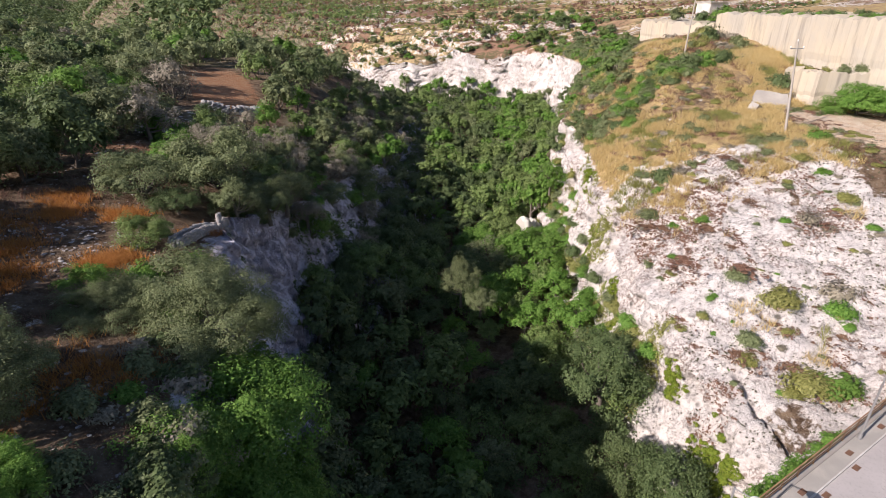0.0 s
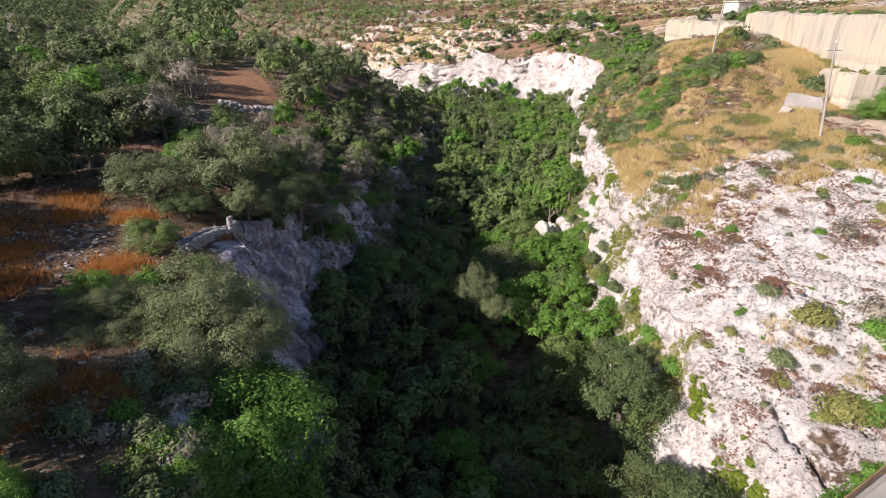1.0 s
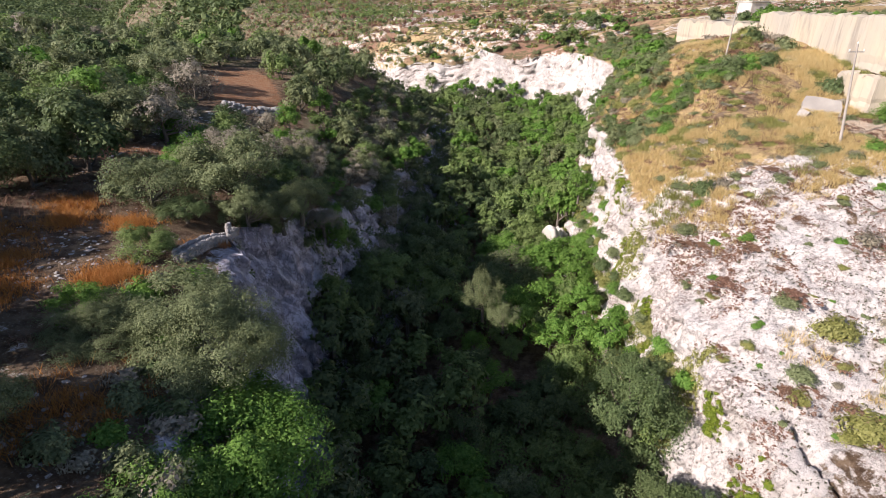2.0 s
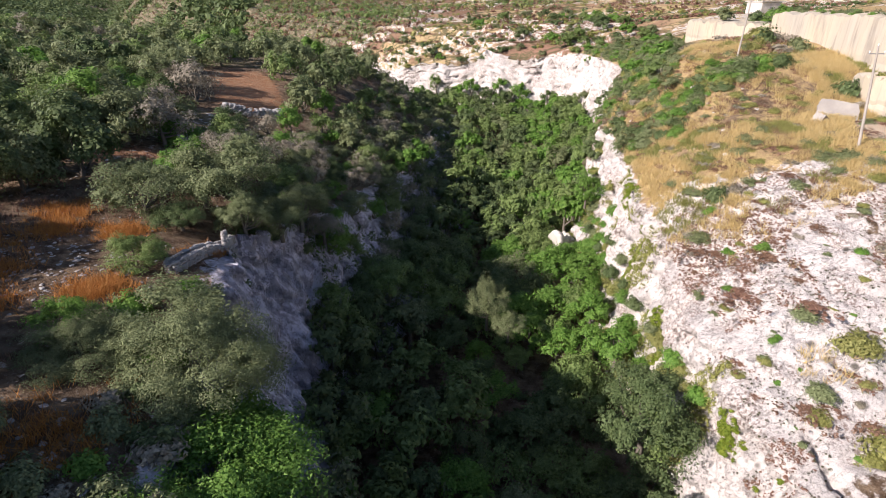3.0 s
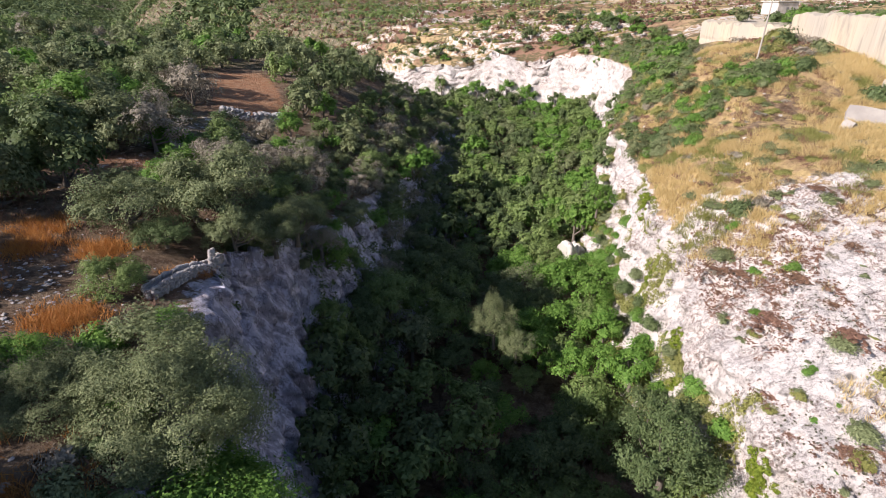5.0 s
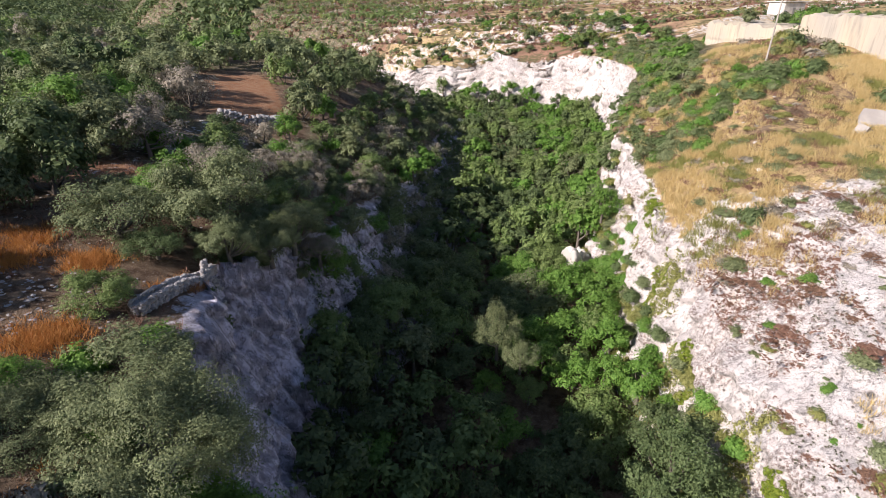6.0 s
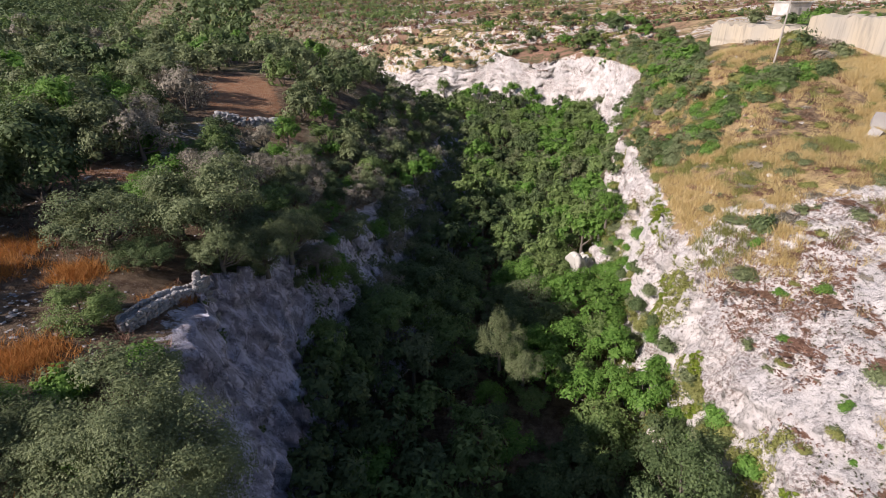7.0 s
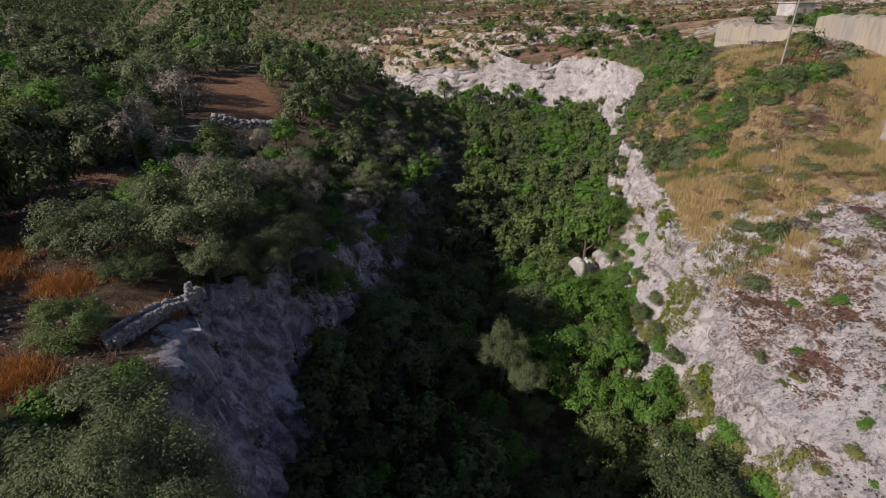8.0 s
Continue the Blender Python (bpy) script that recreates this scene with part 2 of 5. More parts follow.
# ---- the ground: a ravine between two limestone banks ----
LEFT_Y = [-200, 0, 20, 30, 40, 45, 50, 60, 68, 77, 94, 105, 112, 140, 170, 200, 215, 230, 300, 600, 4000]
LEFT_X = [-12, -12, -13.5, -15.5, -19, -20.5, -22, -21, -18, -16.8, -17, -15, -12.5, -12, -11, -14, -30, -60, -150, -420, -2500]
LEFT_Z = [29, 29, 29.5, 29.5, 29.6, 29.7, 30, 27.5, 24.5, 21.5, 20, 18.5, 17.5, 15.5, 14, 12.5, 13, 14, 15, 20, 40]
LEFT_FOOT = [6, 6, 5, 6, 7.6, 8.2, 8.0, 6.2, 7.5, 9.5, 10.5, 10.5, 10, 10, 10, 10, 9, 9, 9, 9, 9]
RIGHT_Y = [-200, 0, 20, 30, 38, 44, 52, 59, 67, 80, 97, 114, 130, 150, 190, 206, 214, 222, 228, 234, 300, 600, 4000]
RIGHT_X = [24, 24, 25, 26, 25.5, 24, 23.4, 23.3, 22.6, 23.2, 24.5, 26.5, 31, 37, 40, 34, 18, 3, -13, -29, -110, -380, -2400]
RIGHT_Z = [12, 12, 13, 14.5, 17, 19.5, 20.6, 21.5, 23, 26.5, 26.5, 26.5, 29, 34, 33, 32, 31.5, 31, 28.5, 25, 18, 20, 44]
RIGHT_FOOT = [4, 4, 4, 4, 4, 3.5, 3.5, 3.5, 4, 5, 6, 5.5, 5.5, 5.5, 5, 5, 6, 6, 6, 6, 9, 9, 9]
FLOOR_Y = [-200, 20, 60, 100, 150, 200, 300, 600, 1500, 4000]
FLOOR_Z = [2, 3, 4, 5.5, 8, 11, 12, 17, 42, 176]
# height of the bank by the distance behind its brink
LEFT_D = [0, 6, 14, 30, 60, 200, 1000, 3500]
LEFT_BANK = {-200: [29, 31, 33, 36, 42, 60, 120, 200], 20: [29.5, 31, 31.8, 34, 38, 52, 110, 200], 45: [29.7, 31, 32, 33.5, 37, 48, 100, 200],
             68: [24.5, 28, 31.6, 33, 36, 46, 100, 200], 94: [20, 22.5, 26, 31.5, 35.5, 45, 100, 200], 112: [17.5, 21, 25.5, 31, 35, 44, 100, 200],
             150: [15, 18, 24, 32, 34.5, 42, 100, 200], 200: [12.5, 16, 22, 31, 33.5, 40, 90, 200], 300: [15, 19, 26, 30, 32, 40, 90, 200],
             600: [20, 22, 24, 30, 34, 44, 90, 200], 1500: [45, 46, 48, 50, 54, 70, 110, 220], 4000: [180, 180, 180, 180, 182, 190, 200, 260]}
RIGHT_D = [0, 3, 7, 14, 25, 45, 200, 3500]
RIGHT_BANK = {-200: [12, 12, 13, 14, 16, 20, 40, 120], 20: [13, 13.5, 14.5, 15.5, 17, 19.5, 46, 150], 38: [17, 17.4, 17.8, 19, 21, 24, 46, 150],
              44: [19.5, 20.5, 21.5, 22.5, 24.4, 28, 46, 150], 52: [20.6, 23, 25, 26.5, 28.4, 32, 48, 150], 64: [23, 26.6, 29.2, 31.5, 34.2, 34.5, 48, 150],
              84: [26.5, 29.2, 31.6, 34.2, 35.4, 34.5, 48, 150], 95: [26.5, 29.5, 33, 38.5, 40, 40, 50, 150], 114: [26.5, 31, 36, 41.5, 43, 46, 52, 150],
              150: [34, 36, 38, 40, 43, 47, 56, 150], 206: [32, 33.5, 34.5, 36, 38, 44, 56, 150], 240: [24, 26, 29, 33, 36, 40, 50, 150],
              300: [18, 20, 23, 28, 34, 41, 52, 150], 600: [20, 22, 26, 32, 40, 50, 66, 160], 1500: [60, 62, 66, 72, 76, 80, 100, 220], 4000: [180, 184, 186, 188, 190, 200, 220, 300]}


def along(ys, vs, y):
    """Smooth reading of a row of stations."""
    i = np.clip(np.searchsorted(ys, y, side="right") - 1, 0, len(ys) - 2)
    ys, vs = np.asarray(ys, float), np.asarray(vs, float)
    t = np.clip((y - ys[i]) / (ys[i + 1] - ys[i]), 0, 1)
    return vs[i] + (vs[i + 1] - vs[i]) * t


def bank(table, dist, d, y):
    keys = list(table)
    rows = np.array([np.interp(d, dist, table[k]) for k in keys])
    i = min(max(int(np.searchsorted(keys, y, side="right")) - 1, 0), len(keys) - 2)
    t = min(max((y - keys[i]) / (keys[i + 1] - keys[i]), 0), 1)
    return rows[i] * (1 - t) + rows[i + 1] * t


def section(y):
    """The cross-section at y, from far on the one side to far on the other: x, z, and how much of it is cliff."""
    xl, zl, fl = along(LEFT_Y, LEFT_X, y), along(LEFT_Y, LEFT_Z, y), along(LEFT_Y, LEFT_FOOT, y)
    xr, zr, fr = along(RIGHT_Y, RIGHT_X, y), along(RIGHT_Y, RIGHT_Z, y), along(RIGHT_Y, RIGHT_FOOT, y)
    zf = along(FLOOR_Y, FLOOR_Z, y)
    if y > 300:
        zl, zr = bank(LEFT_BANK, LEFT_D, np.array([0.0]), y)[0], bank(RIGHT_BANK, RIGHT_D, np.array([0.0]), y)[0]
    out = np.concatenate([0.5 * np.arange(0, 60), 30 * np.geomspace(1, 110, 40)])
    left = out[::-1]
    lx, lz = xl - left, bank(LEFT_BANK, LEFT_D, left, y)
    s = np.linspace(0, 1, 84)[1:]
    hollow = smooth(y, 50, 58) * (1 - smooth(y, 66, 74))
    cx = xl + fl * (s ** 1.3) + (1.6 - 3.2 * s) * np.sin(np.pi * s) * (0.35 + hollow)
    cz = zl + (zf + 1 - zl) * s
    f = np.linspace(0, 1, 34)[1:-1]
    xa, xb = xl + fl, xr - fr
    fx, fz = xa + (xb - xa) * f, zf + 4 * (f - 0.5) ** 2
    r = np.linspace(1, 0, 60)[:-1]
    rx = xr - fr * (r ** 1.4) - 0.5 * np.sin(np.pi * r)
    rz = zr + (zf + 1 - zr) * r
    out2 = np.concatenate([0.35 * np.arange(0, 130), 45.5 * np.geomspace(1, 75, 40)])
    gx, gz = xr + out2, bank(RIGHT_BANK, RIGHT_D, out2, y)
    cliff = np.concatenate([np.exp(-left / 1.5), np.ones(len(cx)), np.zeros(len(fx)), np.ones(len(rx)), np.exp(-out2 / (3.0 - 2.3 * smooth(y, 64, 76)))])
    return np.concatenate([lx, cx, fx, rx, gx]), np.concatenate([lz, cz, fz, rz, gz]), cliff


def ground_z(x, y):
    sx, sz, _ = section(y)
    order = np.argsort(sx, kind="stable")
    return float(np.interp(x, sx[order], sz[order]))


ROWS_Y = np.concatenate([np.linspace(-200, 0, 12)[:-1], np.arange(0, 20, 1.0), np.arange(20, 75, 0.34), np.arange(75, 125, 0.6), np.arange(125, 195, 0.9), np.arange(195, 240, 0.5), np.arange(240, 260, 1.0), np.arange(260, 420, 2.2), 420 * np.geomspace(1, 9.3, 56)])


def blob(x, y, cx, cy, rx, ry):
    return np.clip(1.3 - np.sqrt(((x - cx) / rx) ** 2 + ((y - cy) / ry) ** 2), 0, 1)


FISSURES = (((27.4, 40.2), (28.0, 36.6), 1.0), ((28.0, 36.6), (29.0, 32.6), 1.3), ((31.5, 37.6), (36.0, 35.2), 0.7), ((34.0, 52.0), (41.0, 49.5), 0.5), ((29.0, 46.5), (35.0, 43.0), 0.4))


def strip_of(x, y):
    """The tilled red strip on the left bank."""
    a, b = x + 50, y - 125
    return np.clip(1.5 - np.maximum(np.abs(-0.43 * a + 0.9 * b) / 20, np.abs(0.9 * a + 0.43 * b) / 6.5), 0, 1)


def build_ground():
    xs, zs, cl = zip(*(section(y) for y in ROWS_Y))
    X, Z, C = np.array(xs), np.array(zs), np.array(cl)
    Y = np.repeat(ROWS_Y[:, None], X.shape[1], 1)
    X0, Y0 = X.copy(), Y.copy()
    # what lies where
    right = X > along(RIGHT_Y, RIGHT_X, Y)
    left = X < along(LEFT_Y, LEFT_X, Y)
    d = X - along(RIGHT_Y, RIGHT_X, Y)
    C = C * (1 - smooth(Y, 234, 262))
    shrubby = smooth(Y, 110, 120) * (1 - smooth(Y, 146, 156))
    rock = C * (1 - 0.9 * shrubby * (X > 0))
    slab = smooth(72 - (X - 25) * 0.25 - Y, -5, 2) * smooth(Y, 25, 30) * right * smooth(52 - X, 0, 6)
    rock = np.maximum(rock, slab * (0.80 + 0.30 * fbm(X, Y, Z * 0, 5.0, 3, 55)))
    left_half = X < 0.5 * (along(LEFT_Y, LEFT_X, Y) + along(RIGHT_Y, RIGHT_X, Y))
    rough = fbm(X, Y, Z * 0.0, 14, 4, 3)
    band = fbm(X * 0.25, Y, Z * 0, 13, 3, 61)
    farhill = right * smooth(Y, 190, 230) * (0.02 + 0.10 * rough + 0.12 * band)
    rock = np.maximum(rock, farhill)
    rock = np.maximum(rock, left * (0.08 + 0.32 * rough))
    straw = right * (smooth(Y, 60, 72) * (0.70 + 0.35 * rough) - smooth(Y, 190, 230) * (0.35 - 0.7 * band)) + left * (0.05 + 0.35 * rough)
    maquis = np.maximum.reduce([left * smooth(Y, 190, 260), 0.9 * left * smooth(Y, 60, 90) * (0.6 + 0.5 * rough), shrubby * (X > 0) * (1 - smooth(d, 10, 22)), (X < -0.16 * Y) * smooth(Y, 250, 300), 0.75 * smooth(Y, 620, 900) * (0.7 + 0.6 * rough)])
    red = np.maximum.reduce([strip_of(X, Y), 0.9 * blob(X, Y, -41, 69, 8, 6), 0.25 * blob(X, Y, -34, 45, 7, 6), 0.5 * right * smooth(Y, 240, 330) * smooth(rough, -0.1, 0.5)])
    yard = blob(X, Y, 56, 72, 9, 12) * right
    straw = straw - 1.2 * yard
    # relief
    w = np.clip(rock, 0, 1)
    big = fbm(X, Y, Z, 9.0, 3, 11)
    ridged = 1 - np.abs(fbm(X, Y, Z * 0.35, 4.5, 4, 21))
    fine = fbm(X, Y, Z, 1.6, 3, 31)
    crease = np.abs(fbm(X + 0.35 * Z, Y, Z * 0.4, 2.8, 3, 71))
    billow = np.abs(fbm(X, Y, Z, 3.4, 3, 81))
    amp = C * (1.4 * big + 1.5 * (ridged - 0.6) + 1.6 * (billow - 0.35) + 0.65 * fine + 0.3 * fbm(X, Y, Z, 0.7, 2, 95) - 1.1 * np.exp(-crease / 0.12) - left_half * 0.9 * np.exp(-np.abs(fbm(X, Y + 0.5 * Z, Z * 0.5, 1.7, 3, 73)) / 0.10))
    far_amp = C * (1.0 * fbm(X, Y * 0.4, Z * 0.3, 6.0, 3, 91) + 0.5 * fbm(X, Y * 0.4, Z * 0.5, 1.8, 2, 92) - 1.5 * np.exp(-np.abs(fbm(X + 0.3 * Y, Y * 0, Z * 0.16, 5.0, 4, 93)) / 0.09) - 1.3 * np.exp(-np.abs(fbm(X + 0.3 * Y, Y * 0, Z * 0.35, 2.4, 3, 94)) / 0.10))
    X = X + amp * np.where(X < 0.5 * (along(LEFT_Y, LEFT_X, Y) + along(RIGHT_Y, RIGHT_X, Y)), 1, -1) * (Y < 205) * 0.8
    Y = Y - amp * 0.35 * (Y < 205) - far_amp * 1.1 * (Y >= 205) * (Y < 300)
    tread = (Z + 0.8 * big) / 1.3
    step = 1.3 * (np.floor(tread) + smooth(tread - np.floor(tread), 0.55, 1.0) - tread)
    near = np.exp(-np.maximum(np.abs(X) - 60, 0) / 80) * np.exp(-np.maximum(Y - 150, 0) / 200)
    Z = Z + (1 - C) * near * (slab * (0.4 * step + 0.45 * big + 0.35 * (ridged - 0.6) + 0.2 * fine) + (1 - slab) * (0.35 * big + 0.12 * fine))
    Z = Z + (1 - near) * right * 1.6 * rough
    Z = Z + C * smooth(Y, 190, 200) * (1 - smooth(Y, 236, 250)) * (2.2 * fbm(X, Y * 0.2, Z * 0, 9.0, 3, 99) - 0.6)
    Z = Z + (1 - C) * slab * (0.20 * fbm(X, Y, Z * 0, 0.9, 2, 97) - 0.32 * np.exp(-np.abs(fbm(X, Y * 1.5, Z * 0, 3.2, 3, 98)) / 0.05))
    ledge = (Z + 1.2 * big) / 3.2
    Z = Z + (1 - C) * right * smooth(Y, 214, 232) * 3.2 * 0.8 * (np.floor(ledge) + smooth(ledge - np.floor(ledge), 0.7, 1.0) - ledge)
    for (ax, ay), (bx, by), deep in FISSURES:
        t = np.clip(((X - ax) * (bx - ax) + (Y - ay) * (by - ay)) / ((bx - ax) ** 2 + (by - ay) ** 2), 0, 1)
        off = np.hypot(X - ax - t * (bx - ax), Y - ay - t * (by - ay)) + 0.15 * fine
        Z = Z - 2.0 * deep * np.exp(-(off / 0.32) ** 2) * (1 - C)
    nr, nc = X.shape
    idx = np.arange(nr * nc).reshape(nr, nc)
    faces = np.stack([idx[:-1, :-1], idx[:-1, 1:], idx[1:, 1:], idx[1:, :-1]], -1).reshape(-1, 4)
    me = mesh_of("ground", np.stack([X, Y, Z], -1).reshape(-1, 3), faces, GROUND, flat=False)
    # the left cliff, which takes the grey rock colour with painted blue shade
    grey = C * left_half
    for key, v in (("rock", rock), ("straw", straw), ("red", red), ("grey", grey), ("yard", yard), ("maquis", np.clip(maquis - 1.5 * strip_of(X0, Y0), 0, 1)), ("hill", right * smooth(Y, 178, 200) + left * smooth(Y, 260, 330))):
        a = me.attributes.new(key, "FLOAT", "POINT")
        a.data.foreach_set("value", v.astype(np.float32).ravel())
    return tagged(new("ground", me), "pale limestone ravine banks with dry grass and red soil", "ground", kind="structure")


ground = build_ground()



# where the ground's surface is, for all that stands on it
GROUND_TREE = BVHTree.FromPolygons([v.co[:] for v in ground.data.vertices], [p.vertices[:] for p in ground.data.polygons])


def top(x, y):
    hit = GROUND_TREE.ray_cast(Vector((x, y, 400)), Vector((0, 0, -1)))[0]
    return hit.z if hit else ground_z(x, y)


def wall_near(p):
    return GROUND_TREE.find_nearest(Vector(p))[0][:]


# ---- plants ----
def tube(points, radii, sides=7):
    pts = [Vector(p) for p in points]
    vs, fs = [], []
    for i, (p, r) in enumerate(zip(pts, radii)):
        way = (pts[min(i + 1, len(pts) - 1)] - pts[max(i - 1, 0)]).normalized()
        a = way.orthogonal().normalized()
        b = way.cross(a)
        for k in range(sides):
            t = 2 * math.pi * k / sides
            vs.append(p + r * (math.cos(t) * a + math.sin(t) * b))
    for i in range(len(pts) - 1):
        for k in range(sides):
            j = (k + 1) % sides
            fs.append((i * sides + k, i * sides + j, (i + 1) * sides + j, (i + 1) * sides + k))
    return [tuple(v) for v in vs], fs


def leaves(rng, centres, radius, count, size, long=1.9, up=0.45, squash=0.8, face=None, loose=0.30, ball=0.9):
    """Pointed leaves on the outer side of clumps about the given centres."""
    n = len(centres) * count
    c = np.repeat(centres, count, 0)
    v = rng.normal(size=(n, 3))
    v[:, 2] += up
    v /= np.linalg.norm(v, axis=1)[:, None]
    rad = np.repeat(radius, count) * (0.35 + 0.75 * rng.random(n) ** 0.6)
    p = c + v * rad[:, None] * np.array([1, 1, squash])
    nor = v * ball + loose * rng.normal(size=(n, 3)) + np.array([0, 0, 0.25])
    if face is not None:
        nor = nor + 0.9 * np.repeat(face, count, 0)
    nor /= np.linalg.norm(nor, axis=1)[:, None]
    a = np.cross(nor, rng.normal(size=(n, 3)))
    a /= np.linalg.norm(a, axis=1)[:, None]
    b = np.cross(nor, a)
    s = size * (0.6 + 0.8 * rng.random(n))[:, None]
    a, b = a * s * long * 0.5, b * s * 0.55
    verts = np.stack([p - a * 0.8 - b, p - a * 0.8 + b, p + a], 1).reshape(-1, 3)
    return verts, np.arange(3 * n).reshape(-1, 3)


def tree(name, seed, material, radius, height, lobes, subs, count, size, label, lowest=0.04, limbs=6):
    """A tree of that crown radius and height: a tapered trunk with limbs, and a crown of lobes, each of many small leaf clumps."""
    rng = np.random.default_rng(seed)
    root = tagged(new(name), label, "tree")
    ch = height * (1 - lowest) / 2
    mid = height - ch
    u = rng.normal(size=(lobes, 3))
    u[:, 2] = np.abs(u[:, 2]) * 0.9 - 0.35
    u /= np.linalg.norm(u, axis=1)[:, None]
    turn = 2 * math.pi * (np.arange(lobes) + 0.6 * rng.random(lobes)) / lobes
    flat = np.hypot(u[:, 0], u[:, 1])
    u[:, 0], u[:, 1] = flat * np.cos(turn), flat * np.sin(turn)
    u[0] = (0.1, -0.1, 0.75)
    lobe = u * (0.52 + 0.34 * rng.random(lobes))[:, None] * np.array([radius, radius, ch]) + np.array([0, 0, mid])
    big = radius * (0.25 + 0.20 * rng.random(lobes))
    w = rng.normal(size=(lobes * subs, 3))
    w[:, 2] += 0.45
    w /= np.linalg.norm(w, axis=1)[:, None]
    centres = np.repeat(lobe, subs, 0) + w * (np.repeat(big, subs) * (0.55 + 0.5 * rng.random(lobes * subs)))[:, None]
    rad = np.repeat(big, subs) * (0.30 + 0.26 * rng.random(lobes * subs)) * (22 / subs) ** 0.33
    v, f = leaves(rng, centres, rad, count, size, up=0.6, face=0.8 * w + 0.35 * np.repeat(u, subs, 0), loose=0.60 if count > 60 else 0.42, ball=0.5)
    part_mesh("crown", mesh_of("crown", v, f, material), root)
    vs, fs = tube([(0, 0, -0.8), (0.1, 0.05, height * 0.14), (0.02, -0.08, height * 0.3)], [radius * 0.09, radius * 0.07, radius * 0.055], 6)
    for k in range(limbs):
        tip = lobe[k % lobes]
        start = Vector((0.03, 0, height * (0.18 + 0.12 * rng.random())))
        knee = start.lerp(Vector(tip), 0.5) + Vector((0, 0, -0.08 * height))
        v2, f2 = tube([start, knee, tip], [radius * 0.045, radius * 0.028, radius * 0.008], 4)
        fs += [tuple(i + len(vs) for i in q) for q in f2]
        vs += v2
    part_mesh("trunk", mesh_of("trunk", vs, fs, BARK, flat=False), root)
    return root


SORTS = {"olive": ("olive_tree", OLIVE, "grey-green olive tree with a rounded open crown"),
         "carob": ("carob_tree", CAROB, "mid-green carob tree with a broad dense crown"),
         "oak": ("evergreen_tree", OAK, "dark green evergreen tree with a dense uneven crown"),
         "fig": ("broadleaf_tree", FIG, "fresh green broad-leaved tree with a loose crown"),
         "grey": ("dry_tree", GREY, "grey-brown half-dry tree with thin foliage")}
# near, middle and far trees: seeds, lobes, clumps in a lobe, leaves in a clump, leaf length, limbs
GRADES = {"near": ((1,), 22, 36, 96, 0.066, 9), "good": ((8, 9), 14, 16, 64, 0.112, 7), "middle": ((3, 4, 5), 9, 12, 42, 0.195, 4), "far": ((6, 7), 7, 8, 22, 0.36, 3)}
KINDS = {}
for sort, (name, material, label) in SORTS.items():
    for grade, (seeds, lobes, subs, count, size, limbs) in GRADES.items():
        grow = 1.15 if sort == "fig" else 0.85 if sort in ("olive", "grey") else 1.0
        thin = 0.6 if sort == "grey" else 1.0
        KINDS[sort, grade] = [tree(name, 10 * s + len(sort), material, 4.0, 6.4, lobes, subs, int(count * thin / grow), size * grow, label, limbs=limbs) for s in seeds]


def plant(sort, x, y, r, z=None, grade="middle", group="trees on the banks", sink=0.2, tall=1.0):
    rng = random.Random(int(x * 131 + y * 977))
    srcs = KINDS[sort, grade]
    k = r / 4.0
    m = (Matrix.Translation((x, y, (top(x, y) if z is None else z) - sink)) @ Matrix.Rotation(rng.uniform(0, 6.28), 4, "Z")
         @ Matrix.Diagonal((k, k, k * tall * rng.uniform(0.9, 1.15), 1)))
    return tagged(copy_thing(srcs[rng.randrange(len(srcs))], m), group=group)


def shrub_source(name, seed, material, radius, height, clumps, count, size, label):
    rng = np.random.default_rng(seed)
    u = rng.normal(size=(clumps, 3))
    u[:, 2] = np.abs(u[:, 2])
    u /= np.linalg.norm(u, axis=1)[:, None]
    if height < 0.5:
        clumps, count = clumps * 3, count // 3
        a, d = rng.uniform(0, 2 * math.pi, clumps), 0.55 * rng.exponential(1.0, clumps) ** 0.8
        c = np.c_[d * np.cos(a), d * np.sin(a), np.full(clumps, 0.06)]
        v, f = leaves(rng, c, 0.10 + 0.16 * rng.random(clumps), count, size * 0.6, up=0.9)
        return tagged(new(name, mesh_of(name, v, f, material)), label, "shrub")
    c = u * (0.25 + 0.5 * rng.random(clumps))[:, None] * np.array([radius, radius, height * 0.9])
    v, f = leaves(rng, c, radius * 0.34 * (0.6 + 0.7 * rng.random(clumps)), int(count * 1.2), size * 0.8, up=0.7, face=0.8 * u, loose=0.32, ball=0.45)
    v[:, 2] = np.maximum(v[:, 2], -0.1)
    return tagged(new(name, mesh_of(name, v, f, material)), label, "shrub")


SHRUBS = {
    "green": [shrub_source("green_shrub", s, OAK, 1.0, 1.0, 28, 32, 0.120, "low dark green shrub on the limestone") for s in (1, 2)],
    "fresh": [shrub_source("fresh_shrub", s, FIG, 1.0, 1.0, 28, 32, 0.120, "fresh green rounded shrub on the rock") for s in (3, 4)],
    "sage": [shrub_source("sage_shrub", s, OLIVE, 1.0, 1.0, 28, 32, 0.120, "dull grey-green cushion shrub on the rock") for s in (5, 6)],
    "yellow": [shrub_source("yellow_shrub", s, MOSS, 1.0, 0.75, 28, 32, 0.115, "yellow-green spurge cushion on the rock") for s in (7, 8)],
    "heath": [shrub_source("brown_shrub", s, HEATH, 1.0, 0.35, 22, 36, 0.12, "low brown dry heath on the limestone") for s in (9, 10, 11)],
    "twig": [shrub_source("grey_shrub", s, GREY, 1.0, 0.6, 18, 26, 0.12, "grey-brown leafless shrub on dry ground") for s in (12, 13)],
}


